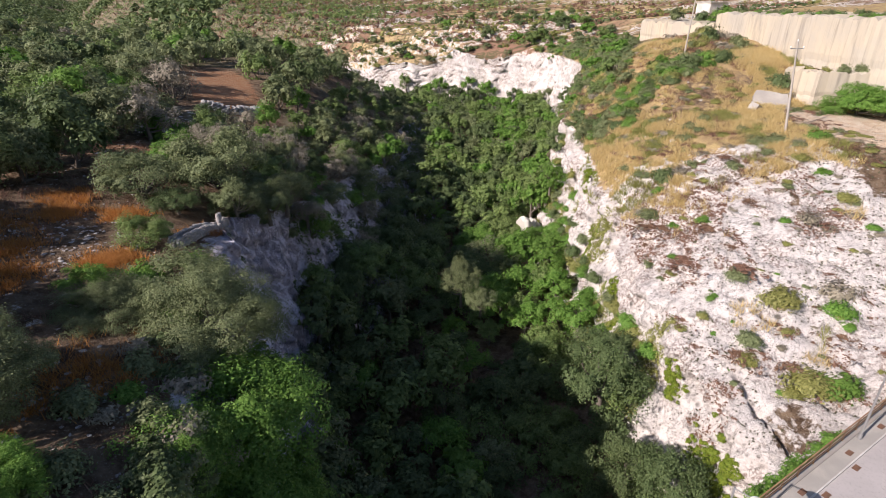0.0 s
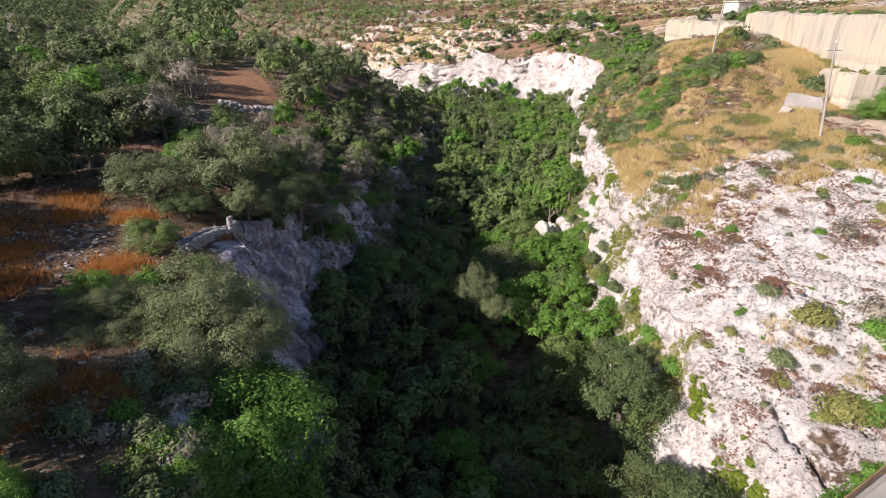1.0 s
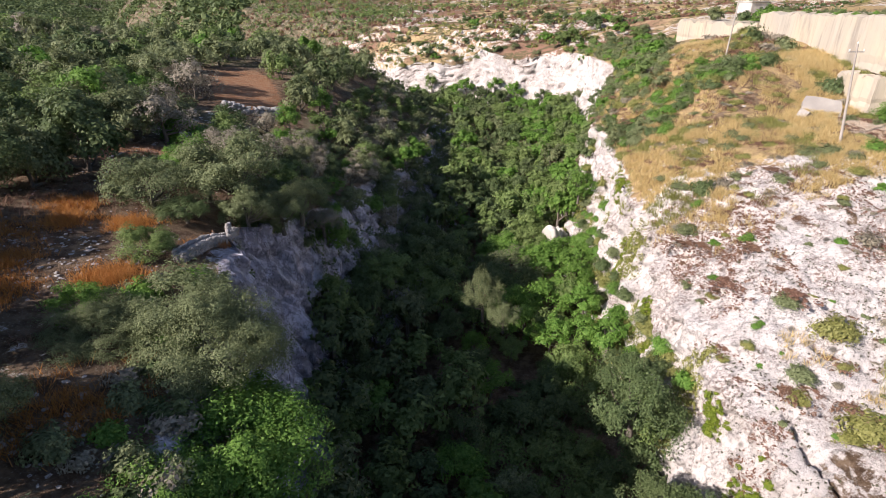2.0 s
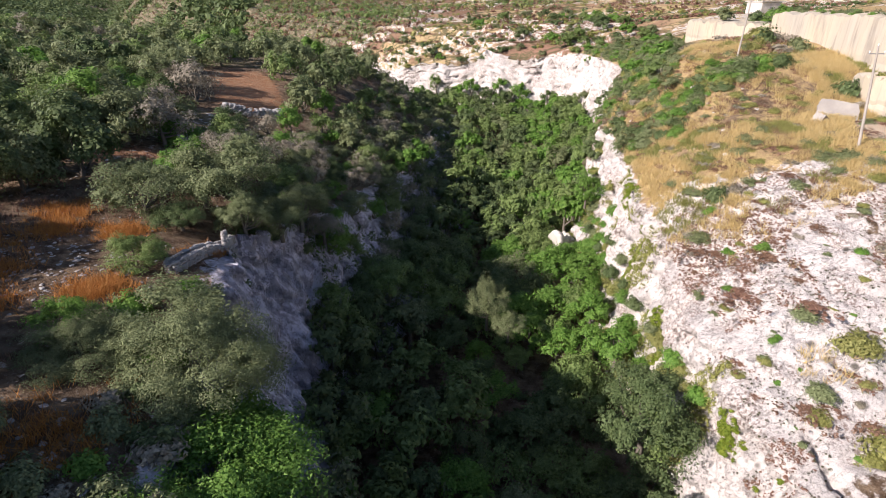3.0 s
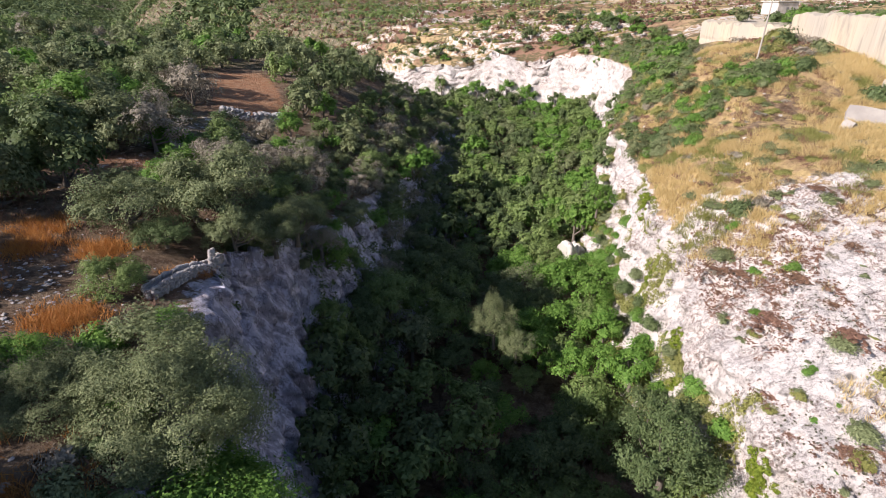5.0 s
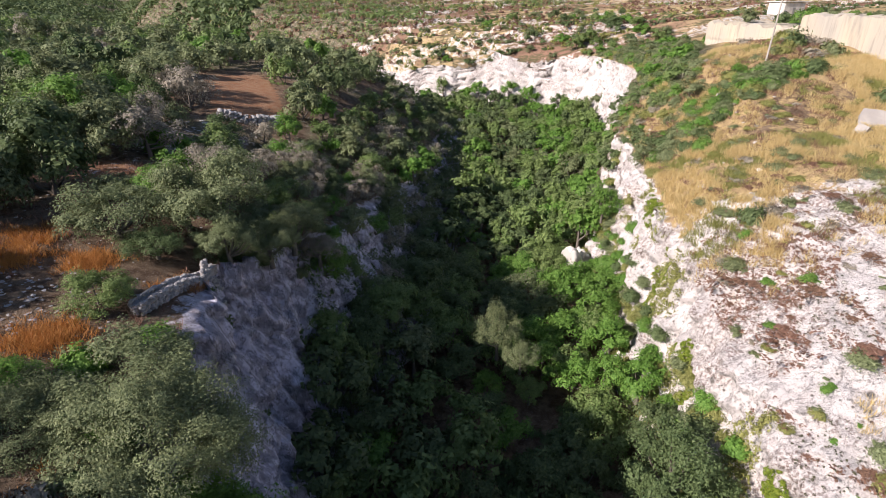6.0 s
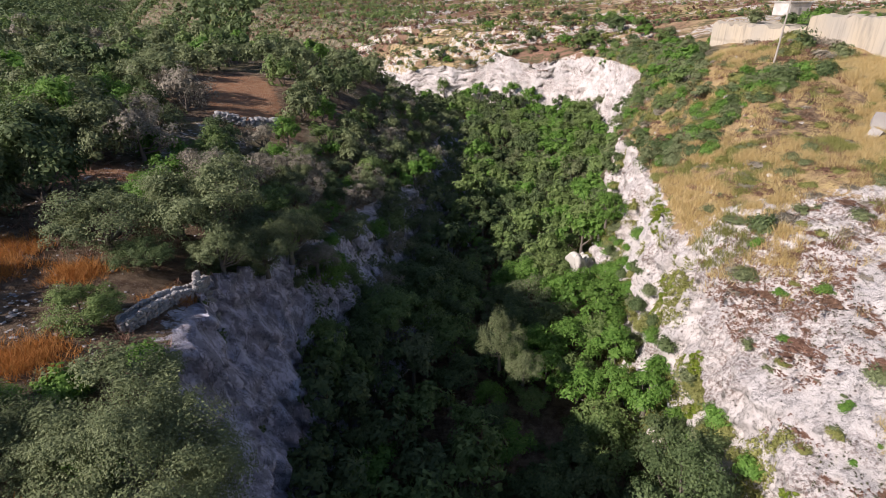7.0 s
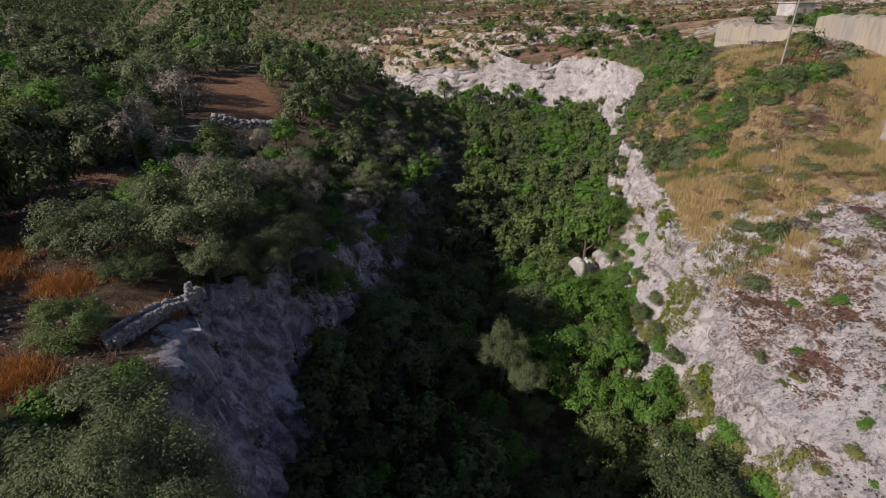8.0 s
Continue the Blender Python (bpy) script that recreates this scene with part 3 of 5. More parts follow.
SMALL = {
    "heath": [shrub_source("brown_shrub", s, HEATH, 1.0, 0.35, 9, 27, 0.22, "low brown dry heath on the limestone") for s in (21, 22)],
    "sage": [shrub_source("sage_shrub", s, OLIVE, 1.0, 0.75, 9, 18, 0.28, "dull grey-green cushion shrub on the rock") for s in (23, 24)],
    "fresh": [shrub_source("fresh_shrub", s, FIG, 1.0, 0.8, 9, 18, 0.28, "fresh green rounded shrub on the rock") for s in (25, 26)],
    "twig": [shrub_source("grey_shrub", s, GREY, 1.0, 0.6, 9, 16, 0.24, "grey-brown leafless shrub on dry ground") for s in (27, 28)],
    "yellow": [shrub_source("yellow_shrub", s, MOSS, 1.0, 0.6, 9, 18, 0.26, "yellow-green spurge cushion on the rock") for s in (29, 30)],
}


LARGE = {
    "green": [shrub_source("green_shrub", s, OAK, 1.0, 0.95, 46, 36, 0.100, "large dark green shrub on the bank") for s in (31, 32)],
    "fresh": [shrub_source("fresh_shrub", s, FIG, 1.0, 0.95, 46, 36, 0.100, "large fresh green shrub on the bank") for s in (33, 34)],
    "sage": [shrub_source("sage_shrub", s, OLIVE, 1.0, 0.9, 46, 36, 0.090, "large dull grey-green shrub on the bank") for s in (35, 36)],
    "yellow": [shrub_source("yellow_shrub", s, MOSS, 1.0, 0.75, 50, 38, 0.082, "broad yellow-green spurge cushion on the rock") for s in (37, 38)],
}


def shrub(kind, x, y, r, z=None, group="shrubs on the banks", tall=1.0):
    rng = random.Random(int(x * 57 + y * 991))
    m = (Matrix.Translation((x, y, (top(x, y) if z is None else z) - 0.08 * r)) @ Matrix.Rotation(rng.uniform(0, 6.28), 4, "Z")
         @ Matrix.Diagonal((r * rng.uniform(0.85, 1.2), r * rng.uniform(0.85, 1.2), r * tall, 1)))
    srcs = SMALL[kind] if r < 0.75 and kind in SMALL else LARGE[kind] if r > 1.3 and y < 100 and kind in LARGE else SHRUBS[kind]
    return tagged(copy_thing(srcs[rng.randrange(len(srcs))], m), group=group)


def clumps_stuff(name, material, points, radius, count, size, label, up=0.6, squash=0.8):
    """What nobody could count: clumps of leaves at many points, in one mesh."""
    v, f = leaves(np.random.default_rng(len(points)), np.array(points), np.array(radius), count, size, up=up, squash=squash)
    return tagged(new(name, mesh_of(name, v, f, material)), label, "plants", kind="stuff")


def grass_stuff(name, material, points, blades, height, width, label, lean=0.45):
    rng = np.random.default_rng(len(points))
    n = len(points) * blades
    p = np.repeat(np.array(points), blades, 0) + np.c_[rng.normal(size=(n, 2)) * 0.24, np.zeros(n)]
    a = rng.uniform(0, 2 * math.pi, n)
    side = np.c_[np.cos(a), np.sin(a), np.zeros(n)] * width
    tip = np.c_[rng.normal(size=(n, 2)) * lean, np.ones(n)] * (height * (0.5 + 0.8 * rng.random(n)))[:, None]
    v = np.stack([p - side - [0, 0, 0.05], p + side - [0, 0, 0.05], p + tip], 1).reshape(-1, 3)
    return tagged(new(name, mesh_of(name, v, np.arange(3 * n).reshape(-1, 3), material)), label, "grass", kind="stuff")


# the trees that stand out on the left bank and in the ravine
# olive (-31.5, 25.0) and oak (-43.5, 36.5) are unseen, added to cast shade
for sort, x, y, r, z, tall in (("olive", -19.8, 35.2, 4.3, 28.2, 0.75), ("olive", -16.2, 31.6, 4.8, 25.6, 0.85), ("olive", -22.6, 31.2, 3.6, 28.6, 0.75), ("fig", -13.5, 26.4, 5.9, 22.0, 0.9), ("fig", -14.8, 21.2, 3.6, 25.0, 0.9), ("fig", -10.6, 21.6, 4.2, 18.0, 1.15),
                               ("olive", -23.0, 20.8, 3.7, 30.6, 0.95), ("olive", -31.2, 52.8, 4.3, 30.2, 0.85), ("olive", -24.6, 57.8, 5.5, 28.6, 0.95), ("olive", -28.2, 58.5, 4.0, 30.2, 0.9), ("olive", -19.2, 61.5, 3.4, 26.5, 0.9), ("oak", -20.3, 66.0, 3.0, 25.5, 0.95), ("olive", -22.2, 53.6, 2.9, 28.6, 0.9), ("olive", -20.0, 57.4, 3.0, 27.0, 0.9), ("oak", -27.0, 51.0, 2.4, 30.4, 0.8), ("grey", -17.6, 64.5, 2.6, 23.5, 0.95),
                               ("fig", -31.5, 60.5, 2.8, 31.8, 0.8), ("grey", -29.5, 67.5, 3.3, 30.4, 1.0), ("fig", -24.4, 32.4, 1.9, 30.9, 0.8), ("carob", -25.8, 42.0, 2.5, 30.2, 0.8), ("olive", -31.5, 25.0, 4.0, 32.4, 1.0),
                               ("fig", -19.0, 15.5, 2.4, 30.3, 0.8), ("oak", 17.4, 46.6, 4.6, 9.0, 1.2), ("oak", 17.6, 37.4, 3.4, 6.5, 1.2), ("oak", 20.0, 34.0, 3.4, 7.5, 1.2),
                               ("olive", 2.6, 66.4, 2.8, 10.8, 1.3), ("olive", 5.2, 63.6, 2.2, 10.6, 1.15),                                ("oak", -46.5, 51.0, 4.8, 33.5, 1.0), ("oak", -43.5, 36.5, 4.4, 33.2, 1.0)):
    plant(sort, x, y, r, z, "near" if y < 34 and x > -24 and r > 2 else "good", tall=tall)
for sort, x, y, r in (("olive", -18.2, 94, 2.7), ("olive", -13.4, 112, 2.5), ("grey", -27.0, 87, 2.8), ("grey", -24.5, 90, 2.4), ("olive", -9.7, 90.6, 2.0), ("grey", -42, 76, 4.2), ("olive", -47.5, 76, 4.2),
                      ("olive", -54, 82, 5.0), ("olive", -61, 114, 6.0), ("carob", -62, 86, 4.6), ("fig", -33.5, 103, 3.0), ("fig", -31.5, 118, 3.2), ("oak", -36.5, 122, 3.4), ("olive", -68, 96, 5.5),
                      ("grey", -36.0, 98, 3.0), ("oak", -50, 70, 4.0), ("oak", -56, 66, 4.4), ("oak", -52, 60, 3.6), ("oak", -62, 70, 4.5), ("oak", -47, 60, 3.0)):
    plant(sort, x, y, r, None, "middle")

# trees at the foot of the shaded cliff
for sort, x, y, r, z in (("oak", -13.6, 57.5, 2.6, 8.5), ("carob", -14.2, 61.0, 3.0, 9.5), ("oak", -13.0, 64.5, 3.2, 10.0), ("oak", -14.0, 68.0, 2.8, 11.0), ("olive", -12.0, 71.0, 2.8, 10.5), ("oak", -13.4, 74.5, 3.0, 10.5),
                         ("carob", -12.4, 78.5, 3.0, 10.0), ("oak", -11.4, 53.5, 2.6, 6.5), ("oak", -12.6, 49.5, 2.4, 6.0), ("carob", -11.6, 82.5, 2.8, 9.5)):
    plant(sort, x, y, r, z, "middle", "trees at the foot of the shaded cliff", tall=1.25)

# the wood on the ravine's floor
rng = random.Random(5)
y = 12.0
while y < 228:
    xa, xb = float(along(LEFT_Y, LEFT_X, y) + along(LEFT_Y, LEFT_FOOT, y)), float(along(RIGHT_Y, RIGHT_X, y) - along(RIGHT_Y, RIGHT_FOOT, y))
    x = xa - 1.0 + rng.uniform(0, 2)
    while x < xb + 1.5:
        f = (x - xa) / (xb - xa)
        # mostly dark oaks where f is low, to deepen the shade there by leaf colour
        bright = 1.1 if f > 0.7 and 52 < y < 95 else 0.5 if f > 0.45 and y > 55 else 0.14
        sort = rng.choices(("oak", "carob", "fig", "olive"), (0.3 if f > 0.45 else 0.75, 0.36, bright, 0.10))[0]
        lift = 1.5 * f + 3.5 * max(0.0, f - 0.75) * 4 * (0.25 if y < 60 else 1.0) + (4.5 if 57 < y < 84 else 1.5) * max(0.0, 0.22 - f) * 4.5
        low = -2 < x < 9 and 56 < y < 66
        if math.hypot(x - 15.5, y - 90.5) < 4.2 or (y < 44 and x > xb - 2.0):
            x += 2.0
            continue
        if (3 < x < 17.5 and 36 < y < 63) or (x > 10 and y < 46):
            lift, sort = lift - 3.8, "oak" if sort == "fig" else sort
        plant(sort, x + rng.uniform(-1, 1), y + rng.uniform(-1.5, 1.5), rng.uniform(2.5, 4.0) * (0.7 if low else 1.0), None, "middle" if y < 95 and (f > 0.4 or y > 68) else "far", "trees on the ravine floor", 0.6 - lift + rng.uniform(-0.8, 0.8), 1.05)
        x += rng.uniform(3.8, 5.2)
    y += 4.1 if y < 130 else 5.0


# trees that climb the right wall beyond the bare cliff
y = 113.0
while y < 206:
    xr, fr = float(along(RIGHT_Y, RIGHT_X, y)), float(along(RIGHT_Y, RIGHT_FOOT, y))
    zr = float(along(RIGHT_Y, RIGHT_Z, y))
    for t, sink in ((0.95, 1.0), (0.5, 1.8), (0.12, 2.4))[:3 if y < 146 else 1]:
        x = xr - t * fr - rng.uniform(0.2, 1.6)
        zf = float(along(FLOOR_Y, FLOOR_Z, y))
        plant(rng.choices(("carob", "fig", "oak", "olive"), (0.35, 0.22, 0.3, 0.13))[0], x, y + rng.uniform(-1, 1), rng.uniform(2.3, 3.4), zr + (zf + 1 - zr) * t ** 0.8, "far", "trees on the right wall", sink + 1.2, 1.0)
    y += 3.4 if y < 150 else 5.0


def field(x, y):
    """1 inside the tilled red strip on the left bank."""
    a, b = x + 50, y - 125
    along_it, across = -0.43 * a + 0.9 * b, 0.9 * a + 0.43 * b
    return abs(along_it) < 22 and abs(across) < 8.5


OPEN = ((-41, 68, 9, 7), (-35, 47, 8, 10), (-31, 38, 8, 10), (-26, 37, 5, 6), (-24, 47, 6, 7), (-17, 22, 8, 10), (-24, 26, 4, 6), (-27, 48, 6, 5), (-41, 103, 6, 6))
spots = []


def free(x, y, gap):
    if field(x, y) or max(float(blob(x, y, *o)) for o in OPEN) > 0.35 or any((x - a) ** 2 + (y - b) ** 2 < gap ** 2 for a, b in spots):
        return False
    spots.append((x, y))
    return True


# the wooded slope that falls from the left bank
for _ in range(1500):
    y = 60 + 165 * rng.random() ** 1.2
    d = rng.uniform(-7.5, 16)
    x = float(along(LEFT_Y, LEFT_X, y)) - d
    if free(x, y, 3.1 if y < 130 else 3.8):
        sort = rng.choices(("olive", "oak", "carob", "grey", "fig"), (0.44, 0.12, 0.14, 0.22, 0.08))[0]
        plant(sort, x, y, rng.uniform(1.9, 3.2), None, "middle" if y < 105 else "far", "trees on the left slope", 0.9, 1.0)
# the groves behind it
count = 0
for _ in range(5000):
    y = 6 + 360 * rng.random() ** 1.5
    x = float(along(LEFT_Y, LEFT_X, y)) - rng.uniform(12, 45 + 0.75 * y)
    if count < 340 and x > -12 - 0.95 * y and free(x, y, 5.6 if y < 150 else 7.5):
        count += 1
        sort = rng.choices(("olive", "oak", "carob", "fig", "grey"), (0.50, 0.17, 0.18, 0.08, 0.07))[0]
        plant(sort, x, y, rng.uniform(3.0, 5.2), None, "middle" if y < 112 and x > -80 else "far", "trees in the groves", 2.3, 1.12)

# undergrowth along the left brink
for _ in range(60):
    y = rng.choice((rng.uniform(51.5, 72), rng.uniform(14, 41)))
    x = float(along(LEFT_Y, LEFT_X, y)) - rng.uniform(-0.8, 5.5)
    shrub(rng.choice(("sage", "green", "sage", "twig", "fresh")), x, y, rng.uniform(0.8, 1.7), group="undergrowth on the left brink", tall=1.1)
for _ in range(24):
    y = rng.uniform(12, 24)
    shrub(rng.choice(("sage", "green", "green", "twig")), float(along(LEFT_Y, LEFT_X, y)) + rng.uniform(-1.5, 1.8), y, rng.uniform(0.9, 1.7), group="undergrowth on the left brink", tall=1.1)
# the scrub band behind the mound
for _ in range(80):
    t = rng.random()
    x, y = 27 + 23 * t + rng.gauss(0, 1.5), 93 + 9 * t + rng.gauss(0, 2.6)
    if x > float(along(RIGHT_Y, RIGHT_X, y)):
        shrub(rng.choices(("sage", "green", "fresh", "yellow"), (0.35, 0.35, 0.2, 0.1))[0], x, y, rng.uniform(0.9, 2.1), tall=1.0)
# brown heath on the rise before the quarry corner
for _ in range(46):
    x, y = rng.uniform(46, 57), rng.uniform(106, 124)
    shrub(rng.choices(("heath", "twig", "sage", "yellow"), (0.5, 0.2, 0.15, 0.15))[0], x, y, rng.uniform(1.0, 2.3), group="heath before the quarry", tall=1.3)
# the green slope above the wooded wall
for _ in range(330):
    y = rng.uniform(108, 204)
    x = float(along(RIGHT_Y, RIGHT_X, y)) + 13 * rng.random() ** 1.2 - (0.6 if y < 146 else -1.5)
    shrub(rng.choices(("sage", "green", "fresh", "yellow", "twig"), (0.38, 0.14, 0.2, 0.22, 0.06))[0], x, y, rng.uniform(0.8, 2.2), tall=1.1)
# shrubs on the limestone and the golden mound
for kind, x, y, r, tall in (("green", 28.6, 67.0, 1.9, 1.25), ("fresh", 30.2, 57.5, 1.0, 1.0), ("heath", 30.6, 56.8, 2.6, 0.5), ("heath", 27.0, 53.0, 2.6, 0.5), ("heath", 25.2, 61.5, 2.2, 0.6), ("heath", 26.8, 59.6, 2.4, 0.5),
                            ("heath", 24.8, 46.6, 1.6, 0.9), ("sage", 30.8, 49.6, 1.7, 0.8), ("heath", 31.4, 50.6, 2.6, 0.6), ("yellow", 33.8, 46.2, 2.5, 1.0), ("yellow", 28.6, 41.0, 1.3, 0.8), ("heath", 27.6, 41.8, 2.0, 0.7),
                            ("sage", 29.3, 42.6, 1.6, 0.9), ("heath", 24.6, 43.4, 0.9, 0.8), ("fresh", 28.1, 48.1, 0.5, 0.9), ("fresh", 28.7, 45.0, 0.4, 0.9), ("fresh", 26.6, 44.1, 0.5, 0.9), ("sage", 24.0, 55.7, 1.0, 0.8),
                            ("fresh", 38.7, 44.8, 2.0, 0.9), ("twig", 39.4, 46.2, 2.2, 1.1), ("yellow", 33.4, 38.6, 2.8, 0.8), ("fresh", 35.6, 38.0, 2.4, 0.8), ("heath", 33.2, 44.0, 2.4, 0.6), ("heath", 38.0, 42.6, 2.2, 0.6), ("heath", 32.4, 40.2, 2.0, 0.6), ("yellow", 26.2, 46.0, 0.9, 0.9), ("yellow", 31.4, 38.2, 1.8, 0.7), ("yellow", 45.3, 56.6, 1.6, 0.9),
                            ("twig", 40.0, 54.8, 2.2, 0.8), ("fresh", 38.0, 55.0, 0.9, 1.0), ("heath", 41.8, 54.0, 1.8, 0.7), ("green", 54.2, 89.5, 2.4, 1.3), ("sage", 41.0, 69.6, 1.5, 0.9), ("sage", 43.0, 68.2, 1.7, 0.9),
                            ("fresh", 47.2, 67.0, 2.0, 0.9), ("twig", 44.6, 66.6, 1.5, 0.8), ("twig", 54.2, 113.4, 2.6, 1.3), ("green", 52.2, 112.4, 2.6, 1.5), ("green", 42.6, 97.0, 2.8, 1.1), ("sage", 30.0, 94.0, 3.2, 0.9),
                            ("sage", 28.0, 92.0, 2.6, 0.8), ("green", 27.6, 97.0, 2.6, 0.8), ("green", 26.6, 103, 2.6, 0.9), ("sage", 26.0, 62.6, 1.8, 0.8), ("twig", 25.4, 63.8, 1.4, 0.8), ("twig", 30.6, 67.4, 1.6, 0.9),
                            ("fresh", 27.8, 65.4, 1.2, 0.8), ("sage", 36.0, 78.0, 1.6, 0.8), ("heath", 33.0, 73.0, 1.9, 0.6), ("heath", 38.0, 74.0, 2.0, 0.6), ("yellow", 35.0, 72.0, 1.3, 0.8), ("heath", 36.0, 67.5, 2.0, 0.6)):
    shrub(kind, x, y, r, tall=tall)
for x, y, r in ((60.6, 79.2, 4.2), (57.9, 80.4, 2.7), (64.2, 78.2, 3.6)):
    plant("fig", x, y, r, 34.6, "good", "green bushes on the quarry floor", 0.8, 0.75)
# scrub that climbs the right bank behind the mound
for _ in range(520):
    y = rng.uniform(86, 205)
    d = rng.uniform(0.3, 6.5 + 0.13 * (y - 86))
    x = float(along(RIGHT_Y, RIGHT_X, y)) + d
    if free(x, y, 1.9 if y < 130 else 2.6):
        if rng.random() < 0.3:
            plant(rng.choice(("carob", "fig", "oak", "olive")), x, y, rng.uniform(1.6, 3.0), None, "far", "trees on the right bank", 1.1, 0.85)
        else:
            shrub(rng.choice(("yellow", "sage", "green", "fresh", "heath", "sage")), x, y, rng.uniform(1.2, 2.4), tall=1.1)
# small shrubs strewn over the slab
for _ in range(150):
    x, y = rng.uniform(24, 52), rng.uniform(37, 66)
    shrub(rng.choices(("heath", "sage", "fresh", "twig", "yellow"), (0.4, 0.2, 0.12, 0.15, 0.13))[0], x, y, rng.uniform(0.25, 0.9) * (1.3 if y > 52 else 1.0), tall=rng.uniform(0.5, 0.9))
for _ in range(320):
    x, y = rng.uniform(26, 56), rng.uniform(62, 114)
    shrub(rng.choices(("heath", "sage", "twig", "yellow"), (0.44, 0.2, 0.14, 0.22))[0], x, y, rng.uniform(0.5, 1.5), tall=rng.uniform(0.5, 0.9))

# scrub on the ledges at the foot of the right cliff
for _ in range(190):
    y = rng.uniform(46, 112)
    t = rng.uniform(0.32, 1.0)
    x = float(along(RIGHT_Y, RIGHT_X, y)) - t * float(along(RIGHT_Y, RIGHT_FOOT, y))
    z = float(along(RIGHT_Y, RIGHT_Z, y)) * (1 - t) + 5 * t
    q = wall_near((x, y, z))
    shrub(rng.choices(("fresh", "green", "sage", "yellow"), (0.33, 0.22, 0.15, 0.3))[0], q[0] - 0.3, q[1], rng.uniform(0.8, 1.9), q[2], "shrubs on the cliff ledges", 1.1)

# bushes and trees above the back cliff
for _ in range(420):
    x, y = rng.uniform(-34, 62), 202 + 60 * rng.random() ** 1.4
    if x > float(along(RIGHT_Y, RIGHT_X, y)) + 0.8 and free(x, y, 2.8):
        if rng.random() < 0.3 + 0.4 * (x > 28):
            plant(rng.choice(("carob", "oak", "olive", "fig")), x, y, rng.uniform(1.8, 3.4), None, "far", "trees above the back cliff", 1.2, 0.85)
        else:
            shrub(rng.choice(("green", "sage", "heath", "yellow", "heath")), x, y, rng.uniform(1.3, 2.8), tall=0.8)

# ivy and spurge that hang on the right cliff
pts, rad = [], []
for x, y, z, r in ((21.6, 71.1, 19.5, 1.6), (22.6, 79.6, 25.0, 1.5), (21.6, 59.4, 16.0, 1.3), (23.6, 35.4, 13.0, 1.5), (23.0, 43.0, 15.0, 1.2), (23.6, 34.2, 11.5, 1.6), (23.8, 33.0, 12.0, 1.6), (23.4, 34.6, 9.5, 1.6), (23.4, 36.4, 11.0, 1.4), (21.4, 58.0, 13.5, 1.0), (21.2, 70.5, 17.0, 1.3)):
    for _ in range(95):
        q = wall_near((x + rng.gauss(0, r * 0.25), y + rng.gauss(0, r * 0.5), z + rng.gauss(0, r * 0.8)))
        pts.append(q), rad.append(rng.uniform(0.2, 0.4))
clumps_stuff("hanging_spurge", LIME, pts, rad, 46, 0.13, "bright yellow-green creeper hanging on the cliff", up=0.3)
pts, rad = [], []
for _ in range(3600):
    y = rng.uniform(46, 112)
    t = rng.random()
    x = float(along(RIGHT_Y, RIGHT_X, y)) - t * float(along(RIGHT_Y, RIGHT_FOOT, y))
    z = float(along(RIGHT_Y, RIGHT_Z, y)) * (1 - t) + 5 * t
    if vnoise(np.array([x / 4.0]), np.array([y / 4.0]), np.array([z / 5.0]), 77)[0] > 0.25 - 0.5 * smooth(t, 0.45, 0.9):
        pts.append(wall_near((x, y, z))), rad.append(rng.uniform(0.3, 0.9))
clumps_stuff("cliff_scrub", MOSS, pts, rad, 40, 0.15, "olive and yellow scrub rooted in the cliff", up=0.5)
pts, rad = [], []
for _ in range(900):
    y = rng.uniform(40, 130)
    t = rng.random()
    x = float(along(LEFT_Y, LEFT_X, y)) + t * float(along(LEFT_Y, LEFT_FOOT, y))
    z = float(along(LEFT_Y, LEFT_Z, y)) * (1 - t) + 5 * t
    keen = 0.62 if y < 63 else -0.25
    if vnoise(np.array([x / 3.0]), np.array([y / 3.0]), np.array([z / 3.0]), 78)[0] > keen - 0.6 * smooth(t, 0.6, 1.0) * (y > 63):
        pts.append(wall_near((x, y, z))), rad.append(rng.uniform(0.25, 0.75) * (1.0 if y < 63 else 1.7))
clumps_stuff("shaded_cliff_scrub", OAK, pts, rad, 30, 0.20, "dark green scrub rooted in the shaded cliff", up=0.5)

# small plants in the pits of the rock
pts, rad = [], []
for _ in range(2600):
    x, y = rng.uniform(23.5, 54), rng.uniform(34, 68)
    if fbm(np.array([x]), np.array([y]), np.array([0.0]), 6.0, 3, 41)[0] > -0.25:
        pts.append((x, y, top(x, y))), rad.append(rng.uniform(0.06, 0.2))
clumps_stuff("pit_plants", SAGE, pts, rad, 16, 0.07, "small dark green and grey plants in rock pits", up=0.9, squash=0.6)

pts, rad = [], []
for _ in range(12000):
    x, y = rng.uniform(23.3, 50) if rng.random() < 0.55 else rng.uniform(23.3, 37), rng.uniform(36, 68)
    if fbm(np.array([x]), np.array([y]), np.array([0.0]), 6.0, 4, 46)[0] > 0.22 - (0.45 if x < 33 and y > 50 else 0.0):
        pts.append((x, y, top(x, y))), rad.append(rng.uniform(0.08, 0.28))
clumps_stuff("pit_heath", HEATH, pts, rad, 10, 0.09, "brown heath tufts rooted in rock pits", up=0.9, squash=0.6)

# dry grass
pts, brown = [], []
